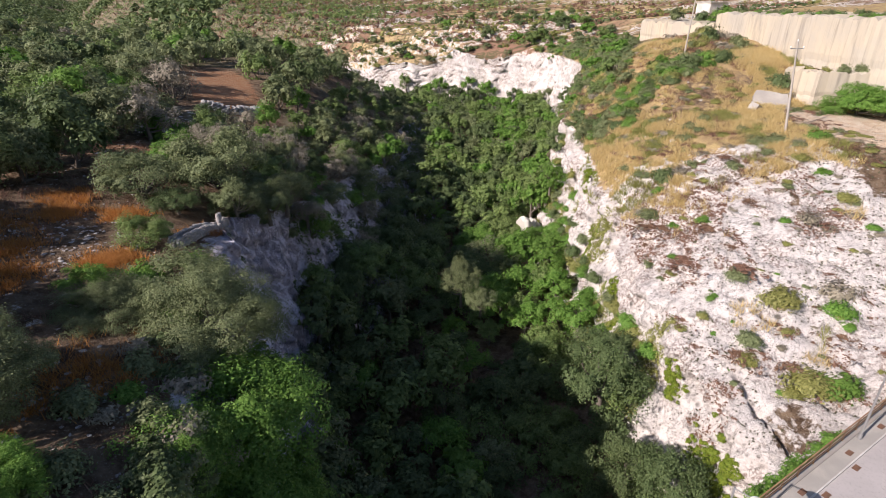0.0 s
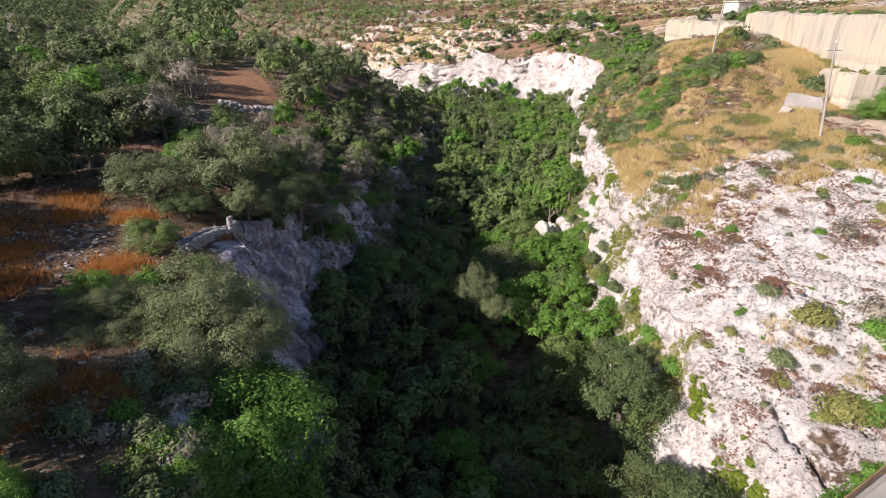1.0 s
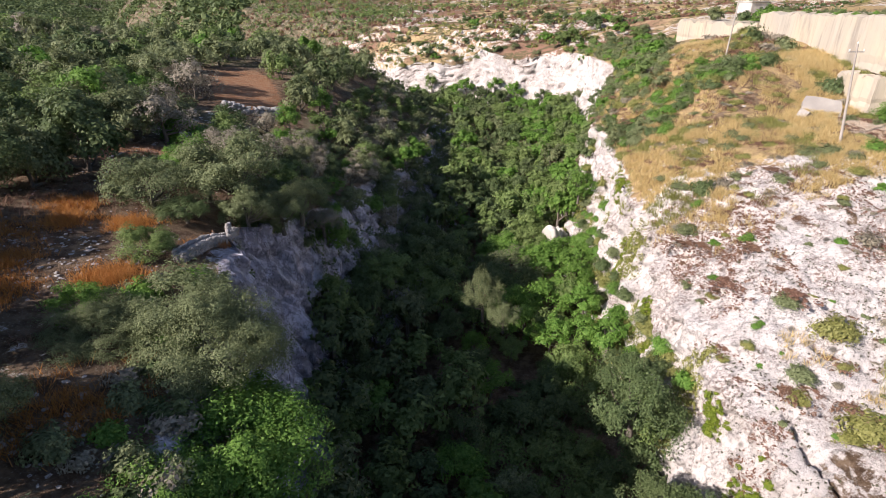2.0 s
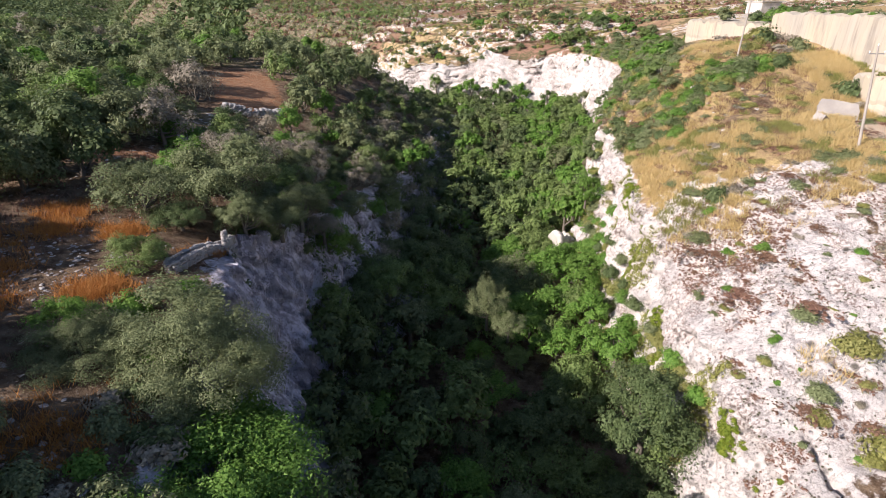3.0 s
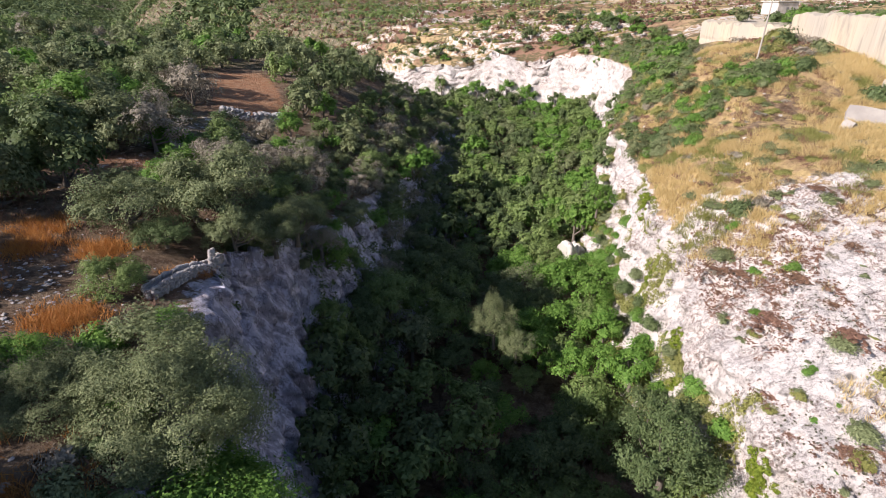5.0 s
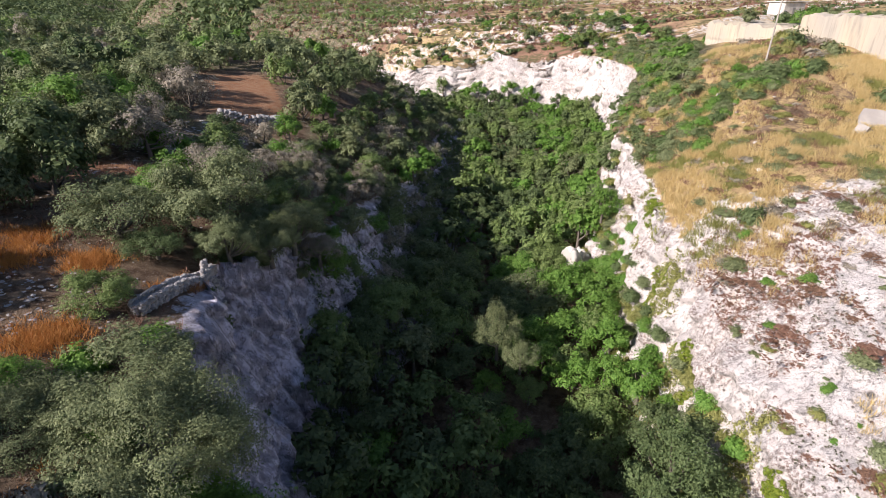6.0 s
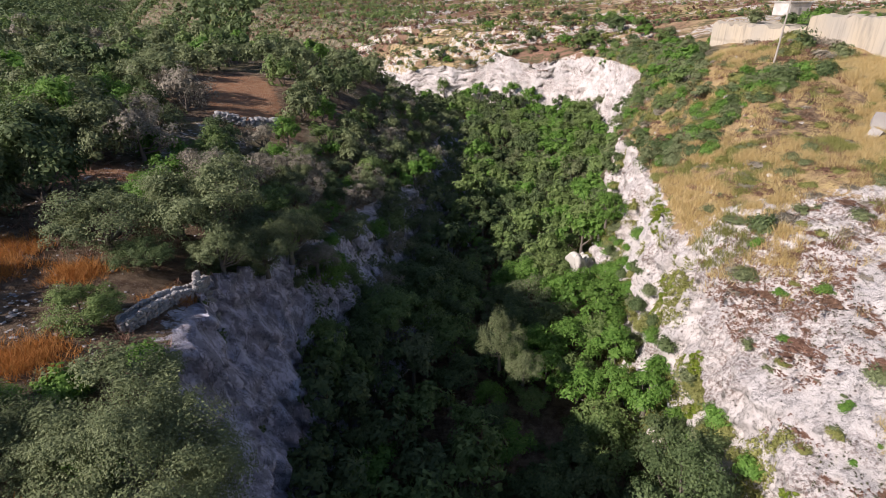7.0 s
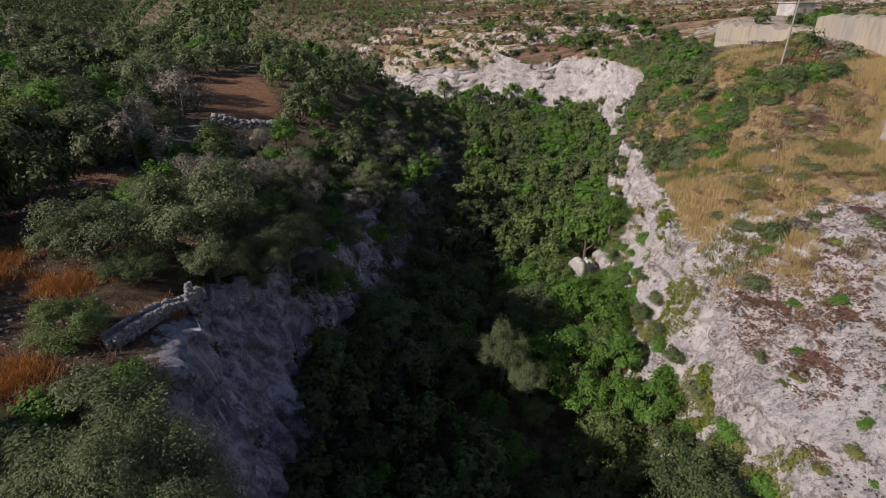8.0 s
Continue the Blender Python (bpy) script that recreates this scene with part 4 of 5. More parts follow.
for _ in range(2000):
    cx, cy = rng.uniform(23, 62), rng.uniform(62, 120)
    thick = fbm(np.array([cx]), np.array([cy]), np.array([0.0]), 9.0, 3, 42)[0] + (0.3 if 70 < cy < 96 else 0.0)
    if thick < -0.42:
        continue
    spread = rng.uniform(0.25, 0.9)
    for _ in range(rng.randrange(4, 12)):
        x, y = rng.gauss(cx, spread), rng.gauss(cy, spread)
        if x > float(along(RIGHT_Y, RIGHT_X, y)) + 0.6 and blob(x, y, 56, 72, 9, 12) < 0.35:
            (pts if thick > -0.08 or rng.random() < 0.4 else brown).append((x, y, top(x, y)))
grass_stuff("brown_mound_grass", HEATH, brown, 16, 0.4, 0.04, "short reddish-brown dry growth on the mound", 0.7)
for _ in range(500):
    x, y = rng.uniform(27, 46), rng.uniform(36, 62)
    if fbm(np.array([x]), np.array([y]), np.array([0.0]), 5.0, 2, 43)[0] > 0.5:
        pts.append((x, y, top(x, y)))
green = [p for p in pts if vnoise(np.array([p[0] / 3.0]), np.array([p[1] / 3.0]), np.array([0.0]), 88)[0] > 0.32]
grass_stuff("green_grass", MOSS, green, 14, 0.6, 0.036, "olive-green grass among the golden grass on the mound")
pts = [p for p in pts if p not in set(green)]
grass_stuff("golden_grass", STRAW, pts, 17, 0.75, 0.034, "tall dry golden grass on the mound")
pts = []
for cx, cy, r, n in ((-37.5, 50.5, 2.0, 130), (-35.5, 46.5, 1.8, 120), (-26.0, 37.5, 1.7, 230), (-34.5, 38.0, 2.0, 110), (-31.5, 33.5, 2.0, 120), (-31.0, 48.5, 1.6, 150), (-38, 42, 2.6, 90), (-20, 24, 3.0, 110), (-23.0, 47.0, 1.2, 100)):
    for _ in range(n):
        x, y = rng.gauss(cx, r * 0.6), rng.gauss(cy, r * 0.6)
        pts.append((x, y, top(x, y)))
grass_stuff("rust_grass", RUST, pts, 17, 0.55, 0.024, "rust-orange dry grass on the left bank", 0.6)
pts = []
for _ in range(2600):
    x, y = rng.uniform(-62, -15), rng.uniform(14, 75)
    if fbm(np.array([x]), np.array([y]), np.array([0.0]), 7.0, 3, 44)[0] > 0.0 and x < float(along(LEFT_Y, LEFT_X, y)) - 0.5:
        pts.append((x, y, top(x, y)))
grass_stuff("brown_grass", HEATH, pts, 8, 0.5, 0.04, "short brown grass under the olive trees", 0.7)

# far scrub
for name, material, n, reach, label in (("far_scrub", OAK, 3600, 0.6, "dark green scrub dotted over the far hillside"), ("far_heath", HEATH, 7000, 0.6, "brown scrub over the far hillside"), ("far_bushes", MOSS, 5200, 0.6, "grey-green bushes on the far hillside")):
    pts, rad = [], []
    for _ in range(n):
        y = 215 * (1 + 2.6 * rng.random() ** 1.5)
        x = rng.uniform(-0.5, 0.75) * y
        if x > float(along(RIGHT_Y, RIGHT_X, y)) + 1.5 and vnoise(np.array([x / 16]), np.array([y / 9]), np.array([0.0]), n)[0] > -0.1:
            r = reach * rng.uniform(0.5, 1.0) ** 2 * 2.8 * (y / 250)
            pts.append((x, y, top(x, y) + 0.3 * r)), rad.append(r)
    clumps_stuff(name, material, pts, rad, 15, 0.6, label)
pts, rad = [], []
for _ in range(2600):
    y = rng.uniform(135, 420)
    x = float(along(LEFT_Y, LEFT_X, y)) - rng.uniform(4, 60 + 0.7 * y)
    if not field(x, y) and (y > 170 or x < -75) and vnoise(np.array([x / 25]), np.array([y / 25]), np.array([0.0]), 19)[0] > -0.55:
        r = rng.uniform(1.3, 3.2)
        pts.append((x, y, top(x, y) + r * 0.6)), rad.append(r)
clumps_stuff("grove_undergrowth", OLIVE, pts, rad, 40, 0.6, "dense green undergrowth and crowns of the far groves")
# woods and scrub that close the head of the valley
for name, material, n, label in (("valley_woods", CAROB, 3600, "green olive and carob woods at the head of the valley"), ("valley_scrub", OAK, 1700, "dark evergreen scrub at the head of the valley"), ("valley_heath", HEATH, 2200, "brown heath between the far trees")):
    pts, rad = [], []
    for _ in range(n):
        y = rng.uniform(225, 700)
        x = rng.uniform(-0.62, 0.12) * y
        dense = 0.55 - 1.1 * float(smooth(np.array(x / y), -0.30, 0.10))
        if x > float(along(RIGHT_Y, RIGHT_X, y)) + 3 and vnoise(np.array([x / 22]), np.array([y / 22]), np.array([0.0]), 23)[0] > -dense:
            r = rng.uniform(1.0, 2.6) * (0.6 if material == HEATH else 1.0) * (0.8 + y / 900)
            pts.append((x, y, top(x, y) + r * 0.45)), rad.append(r)
    clumps_stuff(name, material, pts, rad, 22, 0.6, label)
pts, rad = [], []
for _ in range(24000):
    y = 330 * (1 + 4.5 * rng.random() ** 1.4)
    x = rng.uniform(-1.0, 0.8) * y
    left_side = x < float(along(LEFT_Y, LEFT_X, y)) - 10
    if (left_side or y > 700 or (x < -0.1 * y and y > 290)) and vnoise(np.array([x / 60]), np.array([y / 60]), np.array([0.0]), 9)[0] > (-0.35 if left_side else 0.0):
        r = rng.uniform(2.2, 4.4) * (1 if y < 700 else 1.7)
        pts.append((x, y, top(x, y) + r * 0.5)), rad.append(r)
clumps_stuff("far_woods", OAK, pts, rad, 16, 2.2, "hazy olive groves on the far plain")

# ---- built things ----
def box(bm, size, m):
    """A box with slightly broken edges."""
    made = bmesh.ops.create_cube(bm, size=1.0, matrix=m @ Matrix.Diagonal((*size, 1)))["verts"]
    edges = list({e for v in made for e in v.link_edges})
    bmesh.ops.bevel(bm, geom=edges, offset=min(size) * 0.08, segments=1, affect="EDGES")


def rod(bm, a, b, r0, r1=None, sides=8):
    a, b = Vector(a), Vector(b)
    turn = (b - a).to_track_quat("Z", "Y").to_matrix().to_4x4()
    bmesh.ops.create_cone(bm, cap_ends=True, segments=sides, radius1=r0, radius2=r0 if r1 is None else r1, depth=(b - a).length, matrix=Matrix.Translation((a + b) / 2) @ turn)


def shape(*calls):
    bm = bmesh.new()
    for fn, *args in calls:
        fn(bm, *args)
    return bm


# the sawn limestone quarry face
def quarry_mass(name, line, low, high, depth, label, seed):
    """A sawn face that follows the line (x, y), with the rock behind it, uneven at its top."""
    pts = [Vector((x, y, 0)) for x, y in line]
    cols = []
    for a, b in zip(pts, pts[1:]):
        n = max(2, int((b - a).length / 0.7))
        cols += [(a.lerp(b, i / n), (b - a).normalized()) for i in range(n)]
    cols.append((pts[-1], (pts[-1] - pts[-2]).normalized()))
    rng = random.Random(seed)
    levels = 16
    vs = []
    for p, way in cols:
        back = Vector((way.y, -way.x, 0))
        ragged = high + rng.uniform(-0.45, 0.25)
        saw = rng.choice((0.0, 0.03, 0.05, 0.09))
        for k in range(levels + 1):
            q = p + back * (saw + 0.05 * k / levels + (0.12 if k in (5, 10) else 0.0) + rng.uniform(-0.015, 0.015))
            vs.append((q.x, q.y, low + (ragged - low) * k / levels))
        for k, dist in enumerate((1.0, 3.0, depth)):
            q = p + back * dist
            vs.append((q.x, q.y, ragged + rng.uniform(-0.2, 0.3)))
        q = p + back * depth
        vs.append((q.x, q.y, low))
    per = levels + 5
    fs = [(i * per + k, (i + 1) * per + k, (i + 1) * per + k + 1, i * per + k + 1) for i in range(len(cols) - 1) for k in range(per - 1)]
    me = mesh_of(name, vs, fs, QUARRY)
    bm = bmesh.new()
    bm.from_mesh(me)
    bm.verts.ensure_lookup_table()
    for end in (0, len(cols) - 1):
        bm.faces.new([bm.verts[end * per + k] for k in range(per)])
    bmesh.ops.recalc_face_normals(bm, faces=bm.faces)
    bm.to_mesh(me)
    bm.free()
    return tagged(new(name, me), label, "wall", kind="structure")


quarry_mass("wall_quarry_main", [(74, 40), (63.4, 82), (58.2, 114), (57.3, 122)], 30, 47.6, 26, "tall sawn cream limestone quarry face with vertical marks", 1)
quarry_mass("wall_quarry_far", [(57.1, 122.05), (54.0, 129), (50, 146)], 36, 45.4, 14, "low sawn limestone face beyond the quarry corner", 2)
quarry_mass("wall_quarry_block", [(68.0, 82.0), (56.2, 83.2), (55.2, 86.0), (55.6, 91.0)], 31, 40.2, 3.6, "lower sawn limestone ledge in the quarry", 3)

slab = tagged(new("stone_block"), "grey sawn limestone block leaning in dry grass", "rock")
def hewn(size, m, seed):
    """A block with broken faces."""
    bm = bmesh.new()
    bmesh.ops.create_cube(bm, size=1.0)
    bmesh.ops.subdivide_edges(bm, edges=bm.edges[:], cuts=7, use_grid_fill=True)
    for v in bm.verts:
        taper = 1 - 0.35 * (v.co.z + 0.5) * (1 if v.co.x > 0 else 0.3)
        v.co = Vector((v.co.x * taper, v.co.y, v.co.z)) + 0.06 * noise.noise_vector(v.co * 2.3 + Vector((seed, 0, 0))) + 0.025 * noise.noise_vector(v.co * 8)
        v.co = Vector((v.co.x * size[0], v.co.y * size[1], v.co.z * size[2]))
    bm.transform(m)
    return bm


part("block", hewn((5.4, 1.4, 4.4), pose(49.8, 82.8, 35.2, -38, 6, -32), 1), CONCRETE, slab)
part("chip", hewn((2.2, 1.3, 1.5), pose(46.6, 81.2, 35.2, 15, 20, 40), 2), CONCRETE, slab)



# the road with its pavement, rail and lamps
ROAD_A, ROAD_B, ROAD_Z = Vector((-9.0, 5.582, 0)), Vector((47.0, 40.2, 0)), 21.5
road_way = (ROAD_B - ROAD_A).normalized()
road_off = Vector((road_way.y, -road_way.x, 0))


def road_at(s, off, z=0.0):
    p = ROAD_A + road_way * s + road_off * off
    return Vector((p.x, p.y, ROAD_Z + z))


ROAD_LONG = (ROAD_B - ROAD_A).length
ROAD_TURN = math.degrees(math.atan2(road_way.y, road_way.x))


def strip(name, off0, off1, low, high, material, label, category):
    bm = bmesh.new()
    n = 40
    rows = []
    for i in range(n + 1):
        s = ROAD_LONG * i / n
        rows.append([bm.verts.new(road_at(s, off, z)) for off, z in ((off0, low), (off0, high), (off1, high), (off1, low))])
    for a, b in zip(rows, rows[1:]):
        for k in range(4):
            bm.faces.new((a[k], a[(k + 1) % 4], b[(k + 1) % 4], b[k]))
    bm.faces.new(rows[0]), bm.faces.new(rows[-1][::-1])
    bmesh.ops.recalc_face_normals(bm, faces=bm.faces)
    me = bpy.data.meshes.new(name)
    bm.to_mesh(me)
    bm.free()
    me.materials.append(material)
    return tagged(new(name, me), label, category, kind="structure")


strip("road", 1.404, 13.0, -1.2, -0.12, ASPHALT, "sun-bleached grey asphalt road", "road")
strip("pavement", 0.30, 1.30, -1.2, 0.0, PAVING, "pale concrete pavement beside the road", "pavement")
strip("kerb", 1.304, 1.40, -1.2, 0.004, KERB, "white painted concrete kerb", "kerb")
strip("wall_road", -0.25, 0.296, -16.0, 0.06, CONCRETE, "stained concrete retaining wall under the road", "wall")

rail = tagged(new("railing"), "rusty brown metal railing along the pavement", "railing")
rail_post = shape((box, (0.07, 0.07, 1.05), pose(0, 0, 0.52)), (box, (0.12, 0.12, 0.02), pose(0, 0, 0.01)))
post_mesh = bpy.data.meshes.new("post")
rail_post.to_mesh(post_mesh)
rail_post.free()
post_mesh.materials.append(RAIL)
for i in range(int(ROAD_LONG / 2.0) + 1):
    p = part_mesh("post", post_mesh, rail)
    p.matrix_basis = Matrix.Translation(road_at(2.0 * i, 0.02, 0.06)) @ pose(0, 0, 0, 0, 0, ROAD_TURN)
for z in (1.06, 0.72, 0.38):
    part("rail_bar", shape((rod, road_at(0, 0.02, z), road_at(ROAD_LONG, 0.02, z), 0.045)), RAIL, rail)


def street_lamp(s, tall):
    base = road_at(s, 0.55)
    lamp = tagged(new("street_lamp"), "grey steel street lamp with a white disc head", "street lamp", "street lamps on the pavement")
    lamp.matrix_basis = Matrix.Translation(base) @ pose(0, 0, 0, 0, 0, ROAD_TURN - 90)
    part("pole", shape((rod, (0, 0, 0), (0, 0, tall), 0.085, 0.055, 10)), STEEL, lamp)
    part("foot", shape((rod, (0, 0, 0), (0, 0, 0.45), 0.15, 0.13, 10)), STEEL, lamp)
    part("arm", shape((rod, (0, 0, tall - 0.08), (0.95, 0, tall + 0.12), 0.035, 0.03, 8)), STEEL, lamp)
    head = bmesh.new()
    bmesh.ops.create_uvsphere(head, u_segments=20, v_segments=10, radius=0.36, matrix=Matrix.Translation((1.2, 0, tall + 0.1)) @ Matrix.Diagonal((1.1, 1, 0.38, 1)))
    part("head", head, WHITE, lamp, "white enamelled disc lamp head")
    return lamp


# green shrubs rooted below the railing
RAIL_GREEN = random.Random(8)
for k in range(15):
    p = road_at(28.1 + 1.25 * k + RAIL_GREEN.uniform(-0.4, 0.4), -RAIL_GREEN.uniform(0.5, 0.9))
    z = top(p.x, p.y)
    r = RAIL_GREEN.uniform(0.9, 1.3)
    shrub("fresh", p.x, p.y, r, max(z, ROAD_Z - 1.5), "green shrubs below the railing", 1.25)

lamp_far = (Vector((30.0, 29.3, 0)) - ROAD_A).dot(road_way)
street_lamp(lamp_far - 0.3, 6.2)
street_lamp(lamp_far - 17.6, 5.6)
cover = bmesh.new()
box(cover, (0.62, 0.36, 0.03), Matrix())
for k in range(-4, 5):
    box(cover, (0.02, 0.30, 0.012), pose(0.065 * k, 0, 0.018))
cover_mesh = bpy.data.meshes.new("drain_cover")
cover.to_mesh(cover_mesh)
cover.free()
cover_mesh.materials.append(RUSTED)
for s, off in ((-8.6, 0.85), (-7.4, 1.75), (-2.4, 0.85), (-3.3, 1.7), (2.4, 0.85), (1.8, 1.7)):
    c = tagged(new("drain_cover", cover_mesh), "rusty brown drain cover set in the pavement" if off < 1 else "rusty brown drain grating at the kerb", "drain cover", "drain covers")
    c.matrix_basis = Matrix.Translation(road_at(lamp_far + s, off, 0.006 if off < 1 else -0.11)) @ pose(0, 0, 0, 0, 0, ROAD_TURN)


def utility_pole(base, tip, arm, label):
    pole = tagged(new("utility_pole"), label, "utility pole", "utility poles")
    a, b = Vector(base), Vector(tip)
    part("pole", shape((rod, a, b, 0.17, 0.10, 10)), POLE, pole)
    if arm:
        c = a.lerp(b, 0.93)
        part("crossarm", shape((box, (1.7, 0.1, 0.1), Matrix.Translation(c))), STEEL, pole)
        for p in (c + Vector((-0.8, 0, 0.05)), c + Vector((0.8, 0, 0.05)), b):
            part("insulator", shape((rod, p, p + Vector((0, 0, 0.28)), 0.05), (rod, p + Vector((0, 0, 0.1)), p + Vector((0, 0, 0.2)), 0.09)), WHITE, pole)
    return pole


utility_pole((45.0, 70.0, 33.8), (43.5, 70.0, 45.4), True, "grey concrete utility pole leaning, with crossarm and insulators")
utility_pole((45.6, 107.0, 39.5), (45.9, 107.0, 50.5), False, "grey wooden utility pole on the scrubby bank")

# things on the rim of the quarry
shed = tagged(new("shed"), "light grey flat-roofed shed above the quarry", "building")
SHED_Z = 46.2
part("wall", shape((box, (7.5, 5.0, 3.2), pose(79, 172, SHED_Z + 1.6, 0, 0, 24))), KERB, shed)
part("roof", shape((box, (8.1, 5.6, 0.25), pose(79, 172, SHED_Z + 3.3, 0, 0, 24))), KERB, shed)
part("door", shape((box, (0.9, 0.06, 1.9), pose(79.9, 169.6, SHED_Z + 0.95, 0, 0, 24))), STEEL, shed)
RIM = random.Random(12)
for k in range(46):
    t = k / 45
    shrub(RIM.choice(("green", "sage", "fresh", "heath")), 59.6 + 6.6 * t + RIM.uniform(0.3, 2.4), 114.5 - 34 * t + RIM.uniform(-0.6, 0.6), RIM.uniform(0.7, 1.6), 47.5, "bushes on the quarry rim", 1.1)
for x, y, r in ((61, 119, 1.6), (62.5, 116, 1.3), (64, 110, 1.5), (66, 106, 1.2), (70, 98, 1.6), (68, 101, 1.3), (73, 92, 1.7), (59, 122, 2.0), (57, 128, 2.2), (55, 138, 2.4), (60, 126, 2.0), (62, 131, 2.6), (65, 138, 2.8), (70, 146, 3.0), (74, 160, 2.6), (84, 165, 2.8), (60, 150, 2.6), (56, 158, 2.4)):
    shrub(("green", "sage", "fresh")[int(x) % 3], x, y, r, 47.4 if y < 123 else 46.3 if y < 147 and x < 64 else None, "bushes on the quarry rim", 1.2)
for x, y, r in ((58.0, 84.6, 1.1), (60.5, 84.4, 1.4), (63.0, 84.0, 1.5), (57.0, 87.0, 0.9)):
    shrub("sage" if r > 1.2 else "yellow", x, y, r, 40.2, "bushes on the quarry ledge", 1.2)


# ---- stones ----
def stone_mesh(name, seed, material, sub=1):
    bm = bmesh.new()
    bmesh.ops.create_icosphere(bm, subdivisions=sub, radius=0.5)
    for v in bm.verts:
        v.co *= 1 + (0.95 if sub > 2 else 0.55) * noise.noise(v.co * 2.1 + Vector((seed * 7.1, 0, 0))) + (0.18 * noise.noise(v.co * 7 + Vector((0, seed, 0))) if sub > 2 else 0)
        v.co.x = max(-0.42, min(0.42, v.co.x))
    me = bpy.data.meshes.new(name)
    bm.to_mesh(me)
    bm.free()
    me.materials.append(material)
    return me


boulder = tagged(new("boulder", stone_mesh("boulder", 3, ROCK, 5)), "tall pale limestone boulder among the ravine trees", "rock")
boulder.matrix_basis = pose(16.6, 93.5, 9.8, 8, -14, 30) @ Matrix.Diagonal((4.6, 3.8, 8.0, 1))
STONES = [stone_mesh("stone", s, SHADE_GREY_ROCK) for s in (11, 12, 13, 14)]


def dry_wall(label, line, high, thick, size, seed):
    """A dry-stone wall along the line, of single stones about a core of rubble."""
    rng = random.Random(seed)
    wall = tagged(new("dry_stone_wall"), label, "stone wall")
    for (ax, ay), (bx, by) in zip(line, line[1:]):
        a, b = Vector((ax, ay, 0)), Vector((bx, by, 0))
        long = (b - a).length
        turn = math.degrees(math.atan2(by - ay, bx - ax))
        n = max(1, int(long / 1.2))
        for i in range(n):
            c = a.lerp(b, (i + 0.5) / n)
            part("core", shape((box, (long / n * 0.98, thick * 0.36, high * 0.7), Matrix.Translation((c.x, c.y, top(c.x, c.y) + high * 0.3)) @ pose(0, 0, 0, 0, 0, turn))), SHADE_GREY_ROCK, wall)
        for i in range(int(long / size)):
            for k in range(max(1, int(high / (size * 0.62)))):
                for side in ((-0.36, 0.36) if k * size * 0.62 < high - size else (-0.3, 0.0, 0.3)):
                    p = a.lerp(b, (i + 0.5 + rng.uniform(-0.25, 0.25)) * size / long) + Vector((-(by - ay), bx - ax, 0)) / long * side * thick
                    s = part_mesh("stone", rng.choice(STONES), wall)
                    k_ = size * rng.uniform(0.9, 1.45)
                    s.matrix_basis = (Matrix.Translation((p.x, p.y, top(p.x, p.y) + size * 0.62 * (k + 0.5))) @ pose(0, 0, 0, rng.uniform(-20, 20), rng.uniform(-20, 20), turn + rng.uniform(-25, 25))
                                      @ Matrix.Diagonal((k_ * 1.15, k_ * 0.9, k_ * 0.75, 1)))
    return wall


dry_wall("collapsing grey dry-stone wall at the cliff's brink", [(-22.2, 51.0), (-22.6, 47.0), (-23.2, 41.5)], 1.15, 1.0, 0.4, 1)
dry_wall("low pale dry-stone wall at the tilled field", [(-37.0, 110.0), (-41.5, 105.5), (-46.0, 103.0)], 1.6, 1.2, 0.8, 2)


def strewn(name, points, sizes, label, seed, material=ROCK):
    """Loose stones that nobody could count."""
    rng = np.random.default_rng(seed)
    bm = bmesh.new()
    bmesh.ops.create_icosphere(bm, subdivisions=1, radius=0.5)
    v0 = np.array([v.co[:] for v in bm.verts])
    f0 = np.array([[v.index for v in f.verts] for f in bm.faces])
    bm.free()
    n = len(points)
    v = v0[None] * (1 + 0.75 * (rng.random((n, len(v0), 1)) - 0.5)) * (np.array(sizes)[:, None, None] * (0.7 + 0.7 * rng.random((n, 1, 3))) * np.array([1, 1, 0.5]))
    a = rng.uniform(0, 6.28, n)
    c, s = np.cos(a)[:, None], np.sin(a)[:, None]
    v = np.stack([v[..., 0] * c - v[..., 1] * s, v[..., 0] * s + v[..., 1] * c, v[..., 2]], -1) + np.array(points)[:, None]
    f = (f0[None] + (np.arange(n) * len(v0))[:, None, None]).reshape(-1, 3)
    return tagged(new(name, mesh_of(name, v.reshape(-1, 3), f, material)), label, "stones", kind="stuff")


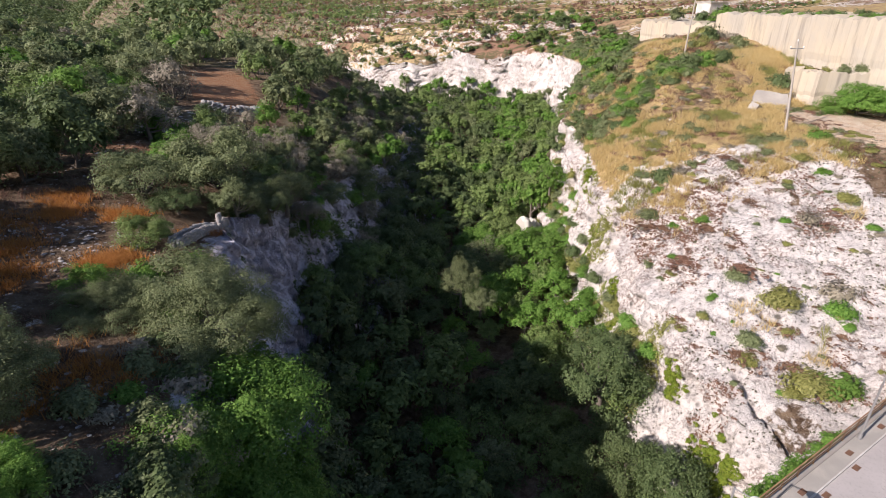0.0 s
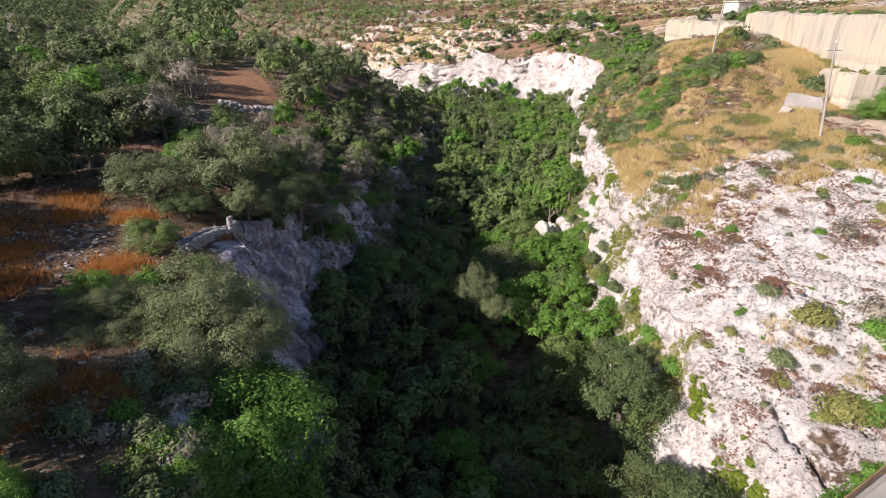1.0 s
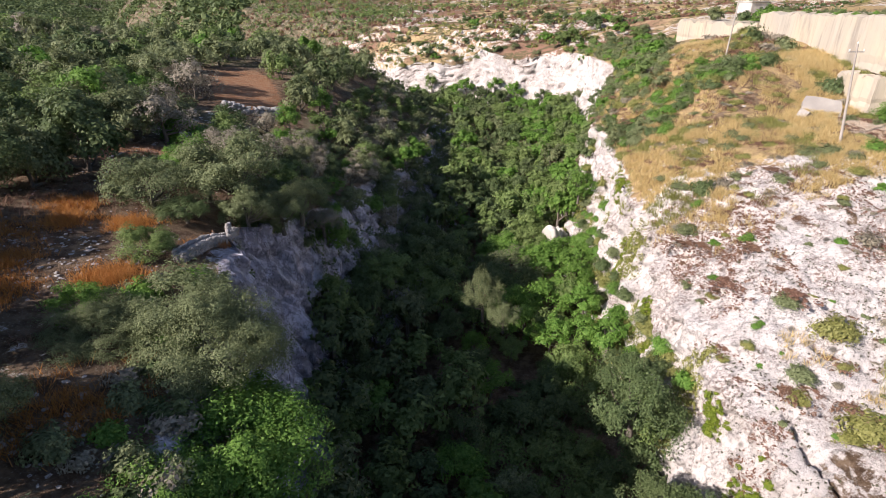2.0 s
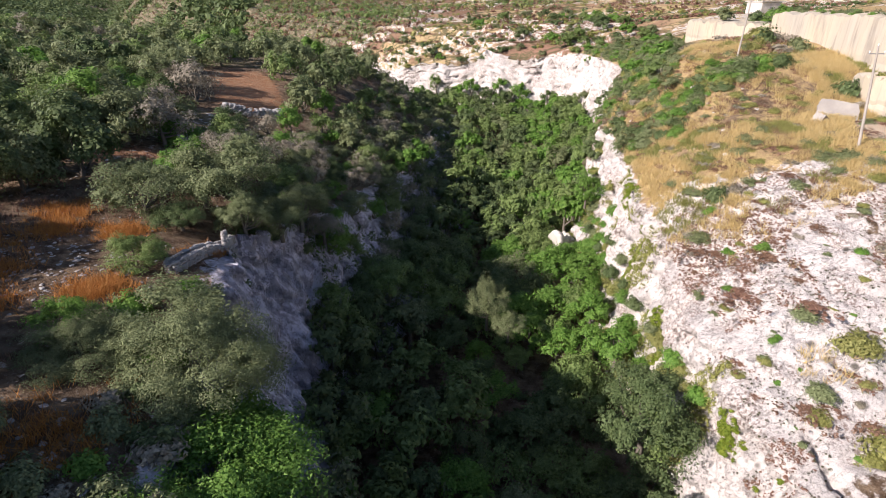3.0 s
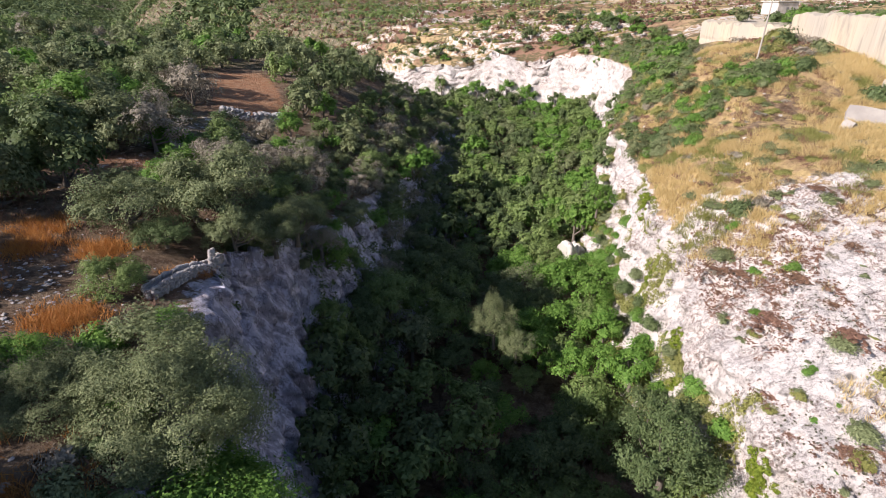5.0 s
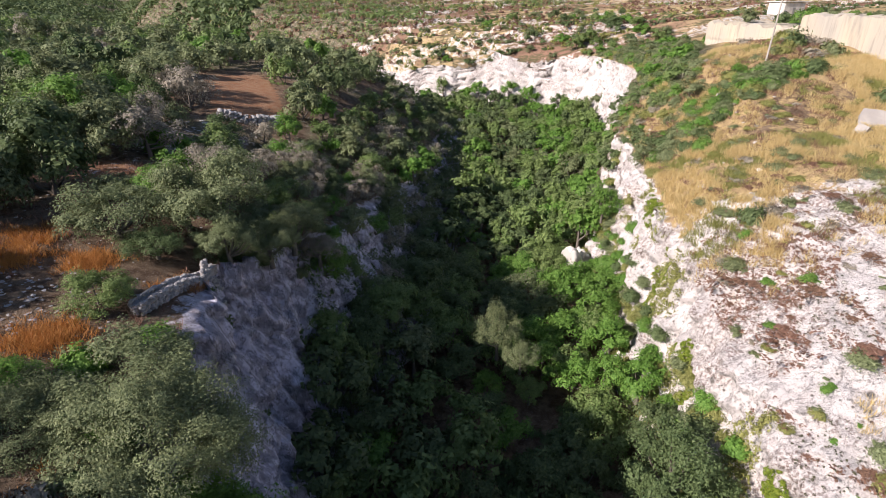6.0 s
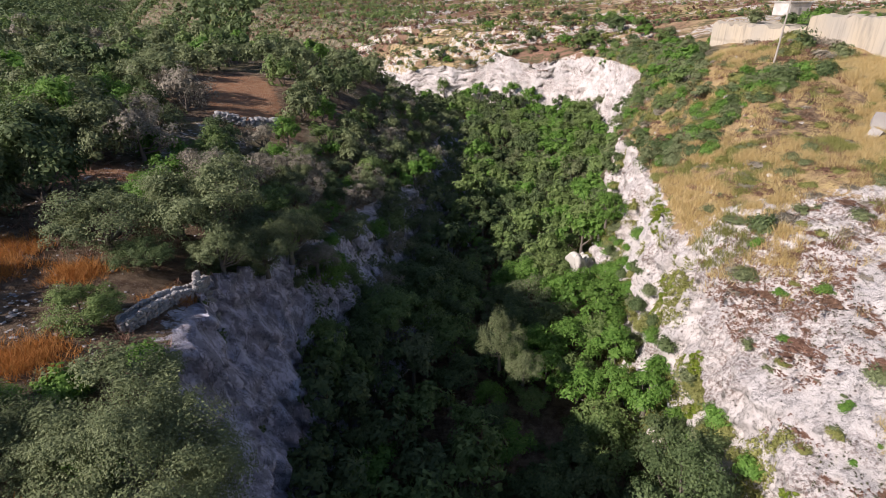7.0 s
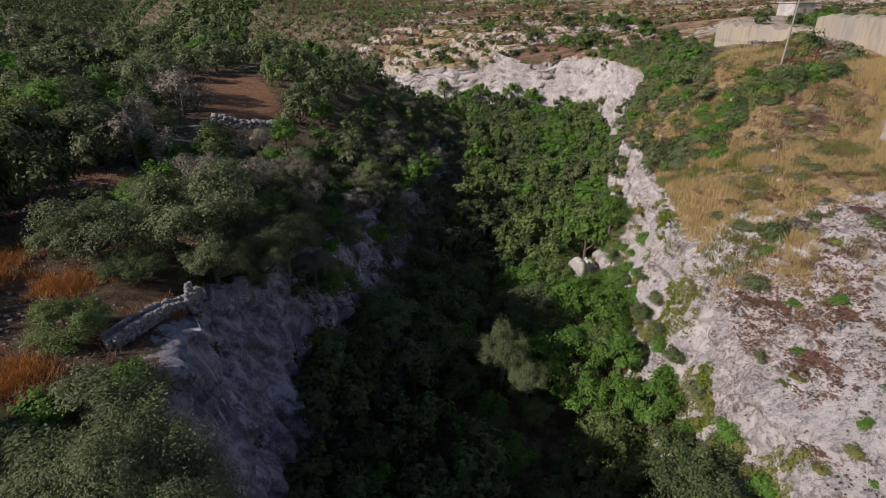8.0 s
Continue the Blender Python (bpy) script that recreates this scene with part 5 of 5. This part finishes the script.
pts, sizes = [], []
for _ in range(650):
    cx, cy, r = rng.choice(((-33.5, 42, 3.5), (-31, 37, 3.0), (-19, 22, 3.0), (-38, 62, 6), (-28, 42, 4)))
    x, y = rng.gauss(cx, r), rng.gauss(cy, r)
    if x < float(along(LEFT_Y, LEFT_X, y)) - 0.3:
        pts.append((x, y, top(x, y))), sizes.append(rng.uniform(0.1, 0.38))
strewn("rubble", pts, sizes, "grey limestone rubble on the left bank", 1, SHADE_GREY_ROCK)
pts, sizes = [], []
for _ in range(150):
    x, y = rng.uniform(26, 56), rng.uniform(64, 112)
    if blob(x, y, 56, 72, 9, 12) > 0.2:
        continue
    size = rng.uniform(0.25, 1.05) ** 1.3
    pts.append((x, y, top(x, y) - 0.12 * size)), sizes.append(size)
for _ in range(420):
    x, y = rng.uniform(25, 50), rng.uniform(36, 66)
    pts.append((x, y, top(x, y) - 0.05)), sizes.append(rng.uniform(0.12, 0.5))
strewn("outcrops", pts, sizes, "white limestone outcrops in grass and on the slab", 2)
pts, sizes = [], []
for k in range(26):
    y0 = 228 + 16 * k + rng.uniform(-5, 5)
    x0, long, bend = rng.uniform(-40, 150), rng.uniform(25, 110), rng.uniform(0.004, 0.02)
    for i in range(int(long / 1.6)):
        x = x0 + 1.6 * i - long / 2
        y = y0 + 4 * math.sin(bend * x * 8) + rng.gauss(0, 0.6)
        if x > float(along(RIGHT_Y, RIGHT_X, y)) + 2 and rng.random() < 0.7:
            pts.append((x, y, top(x, y))), sizes.append(rng.uniform(0.6, 1.5))
for _ in range(500):
    y = 225 * (1 + 1.6 * rng.random() ** 1.3)
    x = rng.uniform(-0.4, 0.7) * y
    if x > float(along(RIGHT_Y, RIGHT_X, y)) + 1:
        pts.append((x, y, top(x, y))), sizes.append(rng.uniform(0.5, 1.6))
strewn("terrace_stones", pts, sizes, "rows of white terrace stones on the far hillside", 3)


for group in (*KINDS.values(), *SHRUBS.values(), *SMALL.values(), *LARGE.values()):
    for src in group:
        for o in (src, *src.children_recursive):
            bpy.data.objects.remove(o)
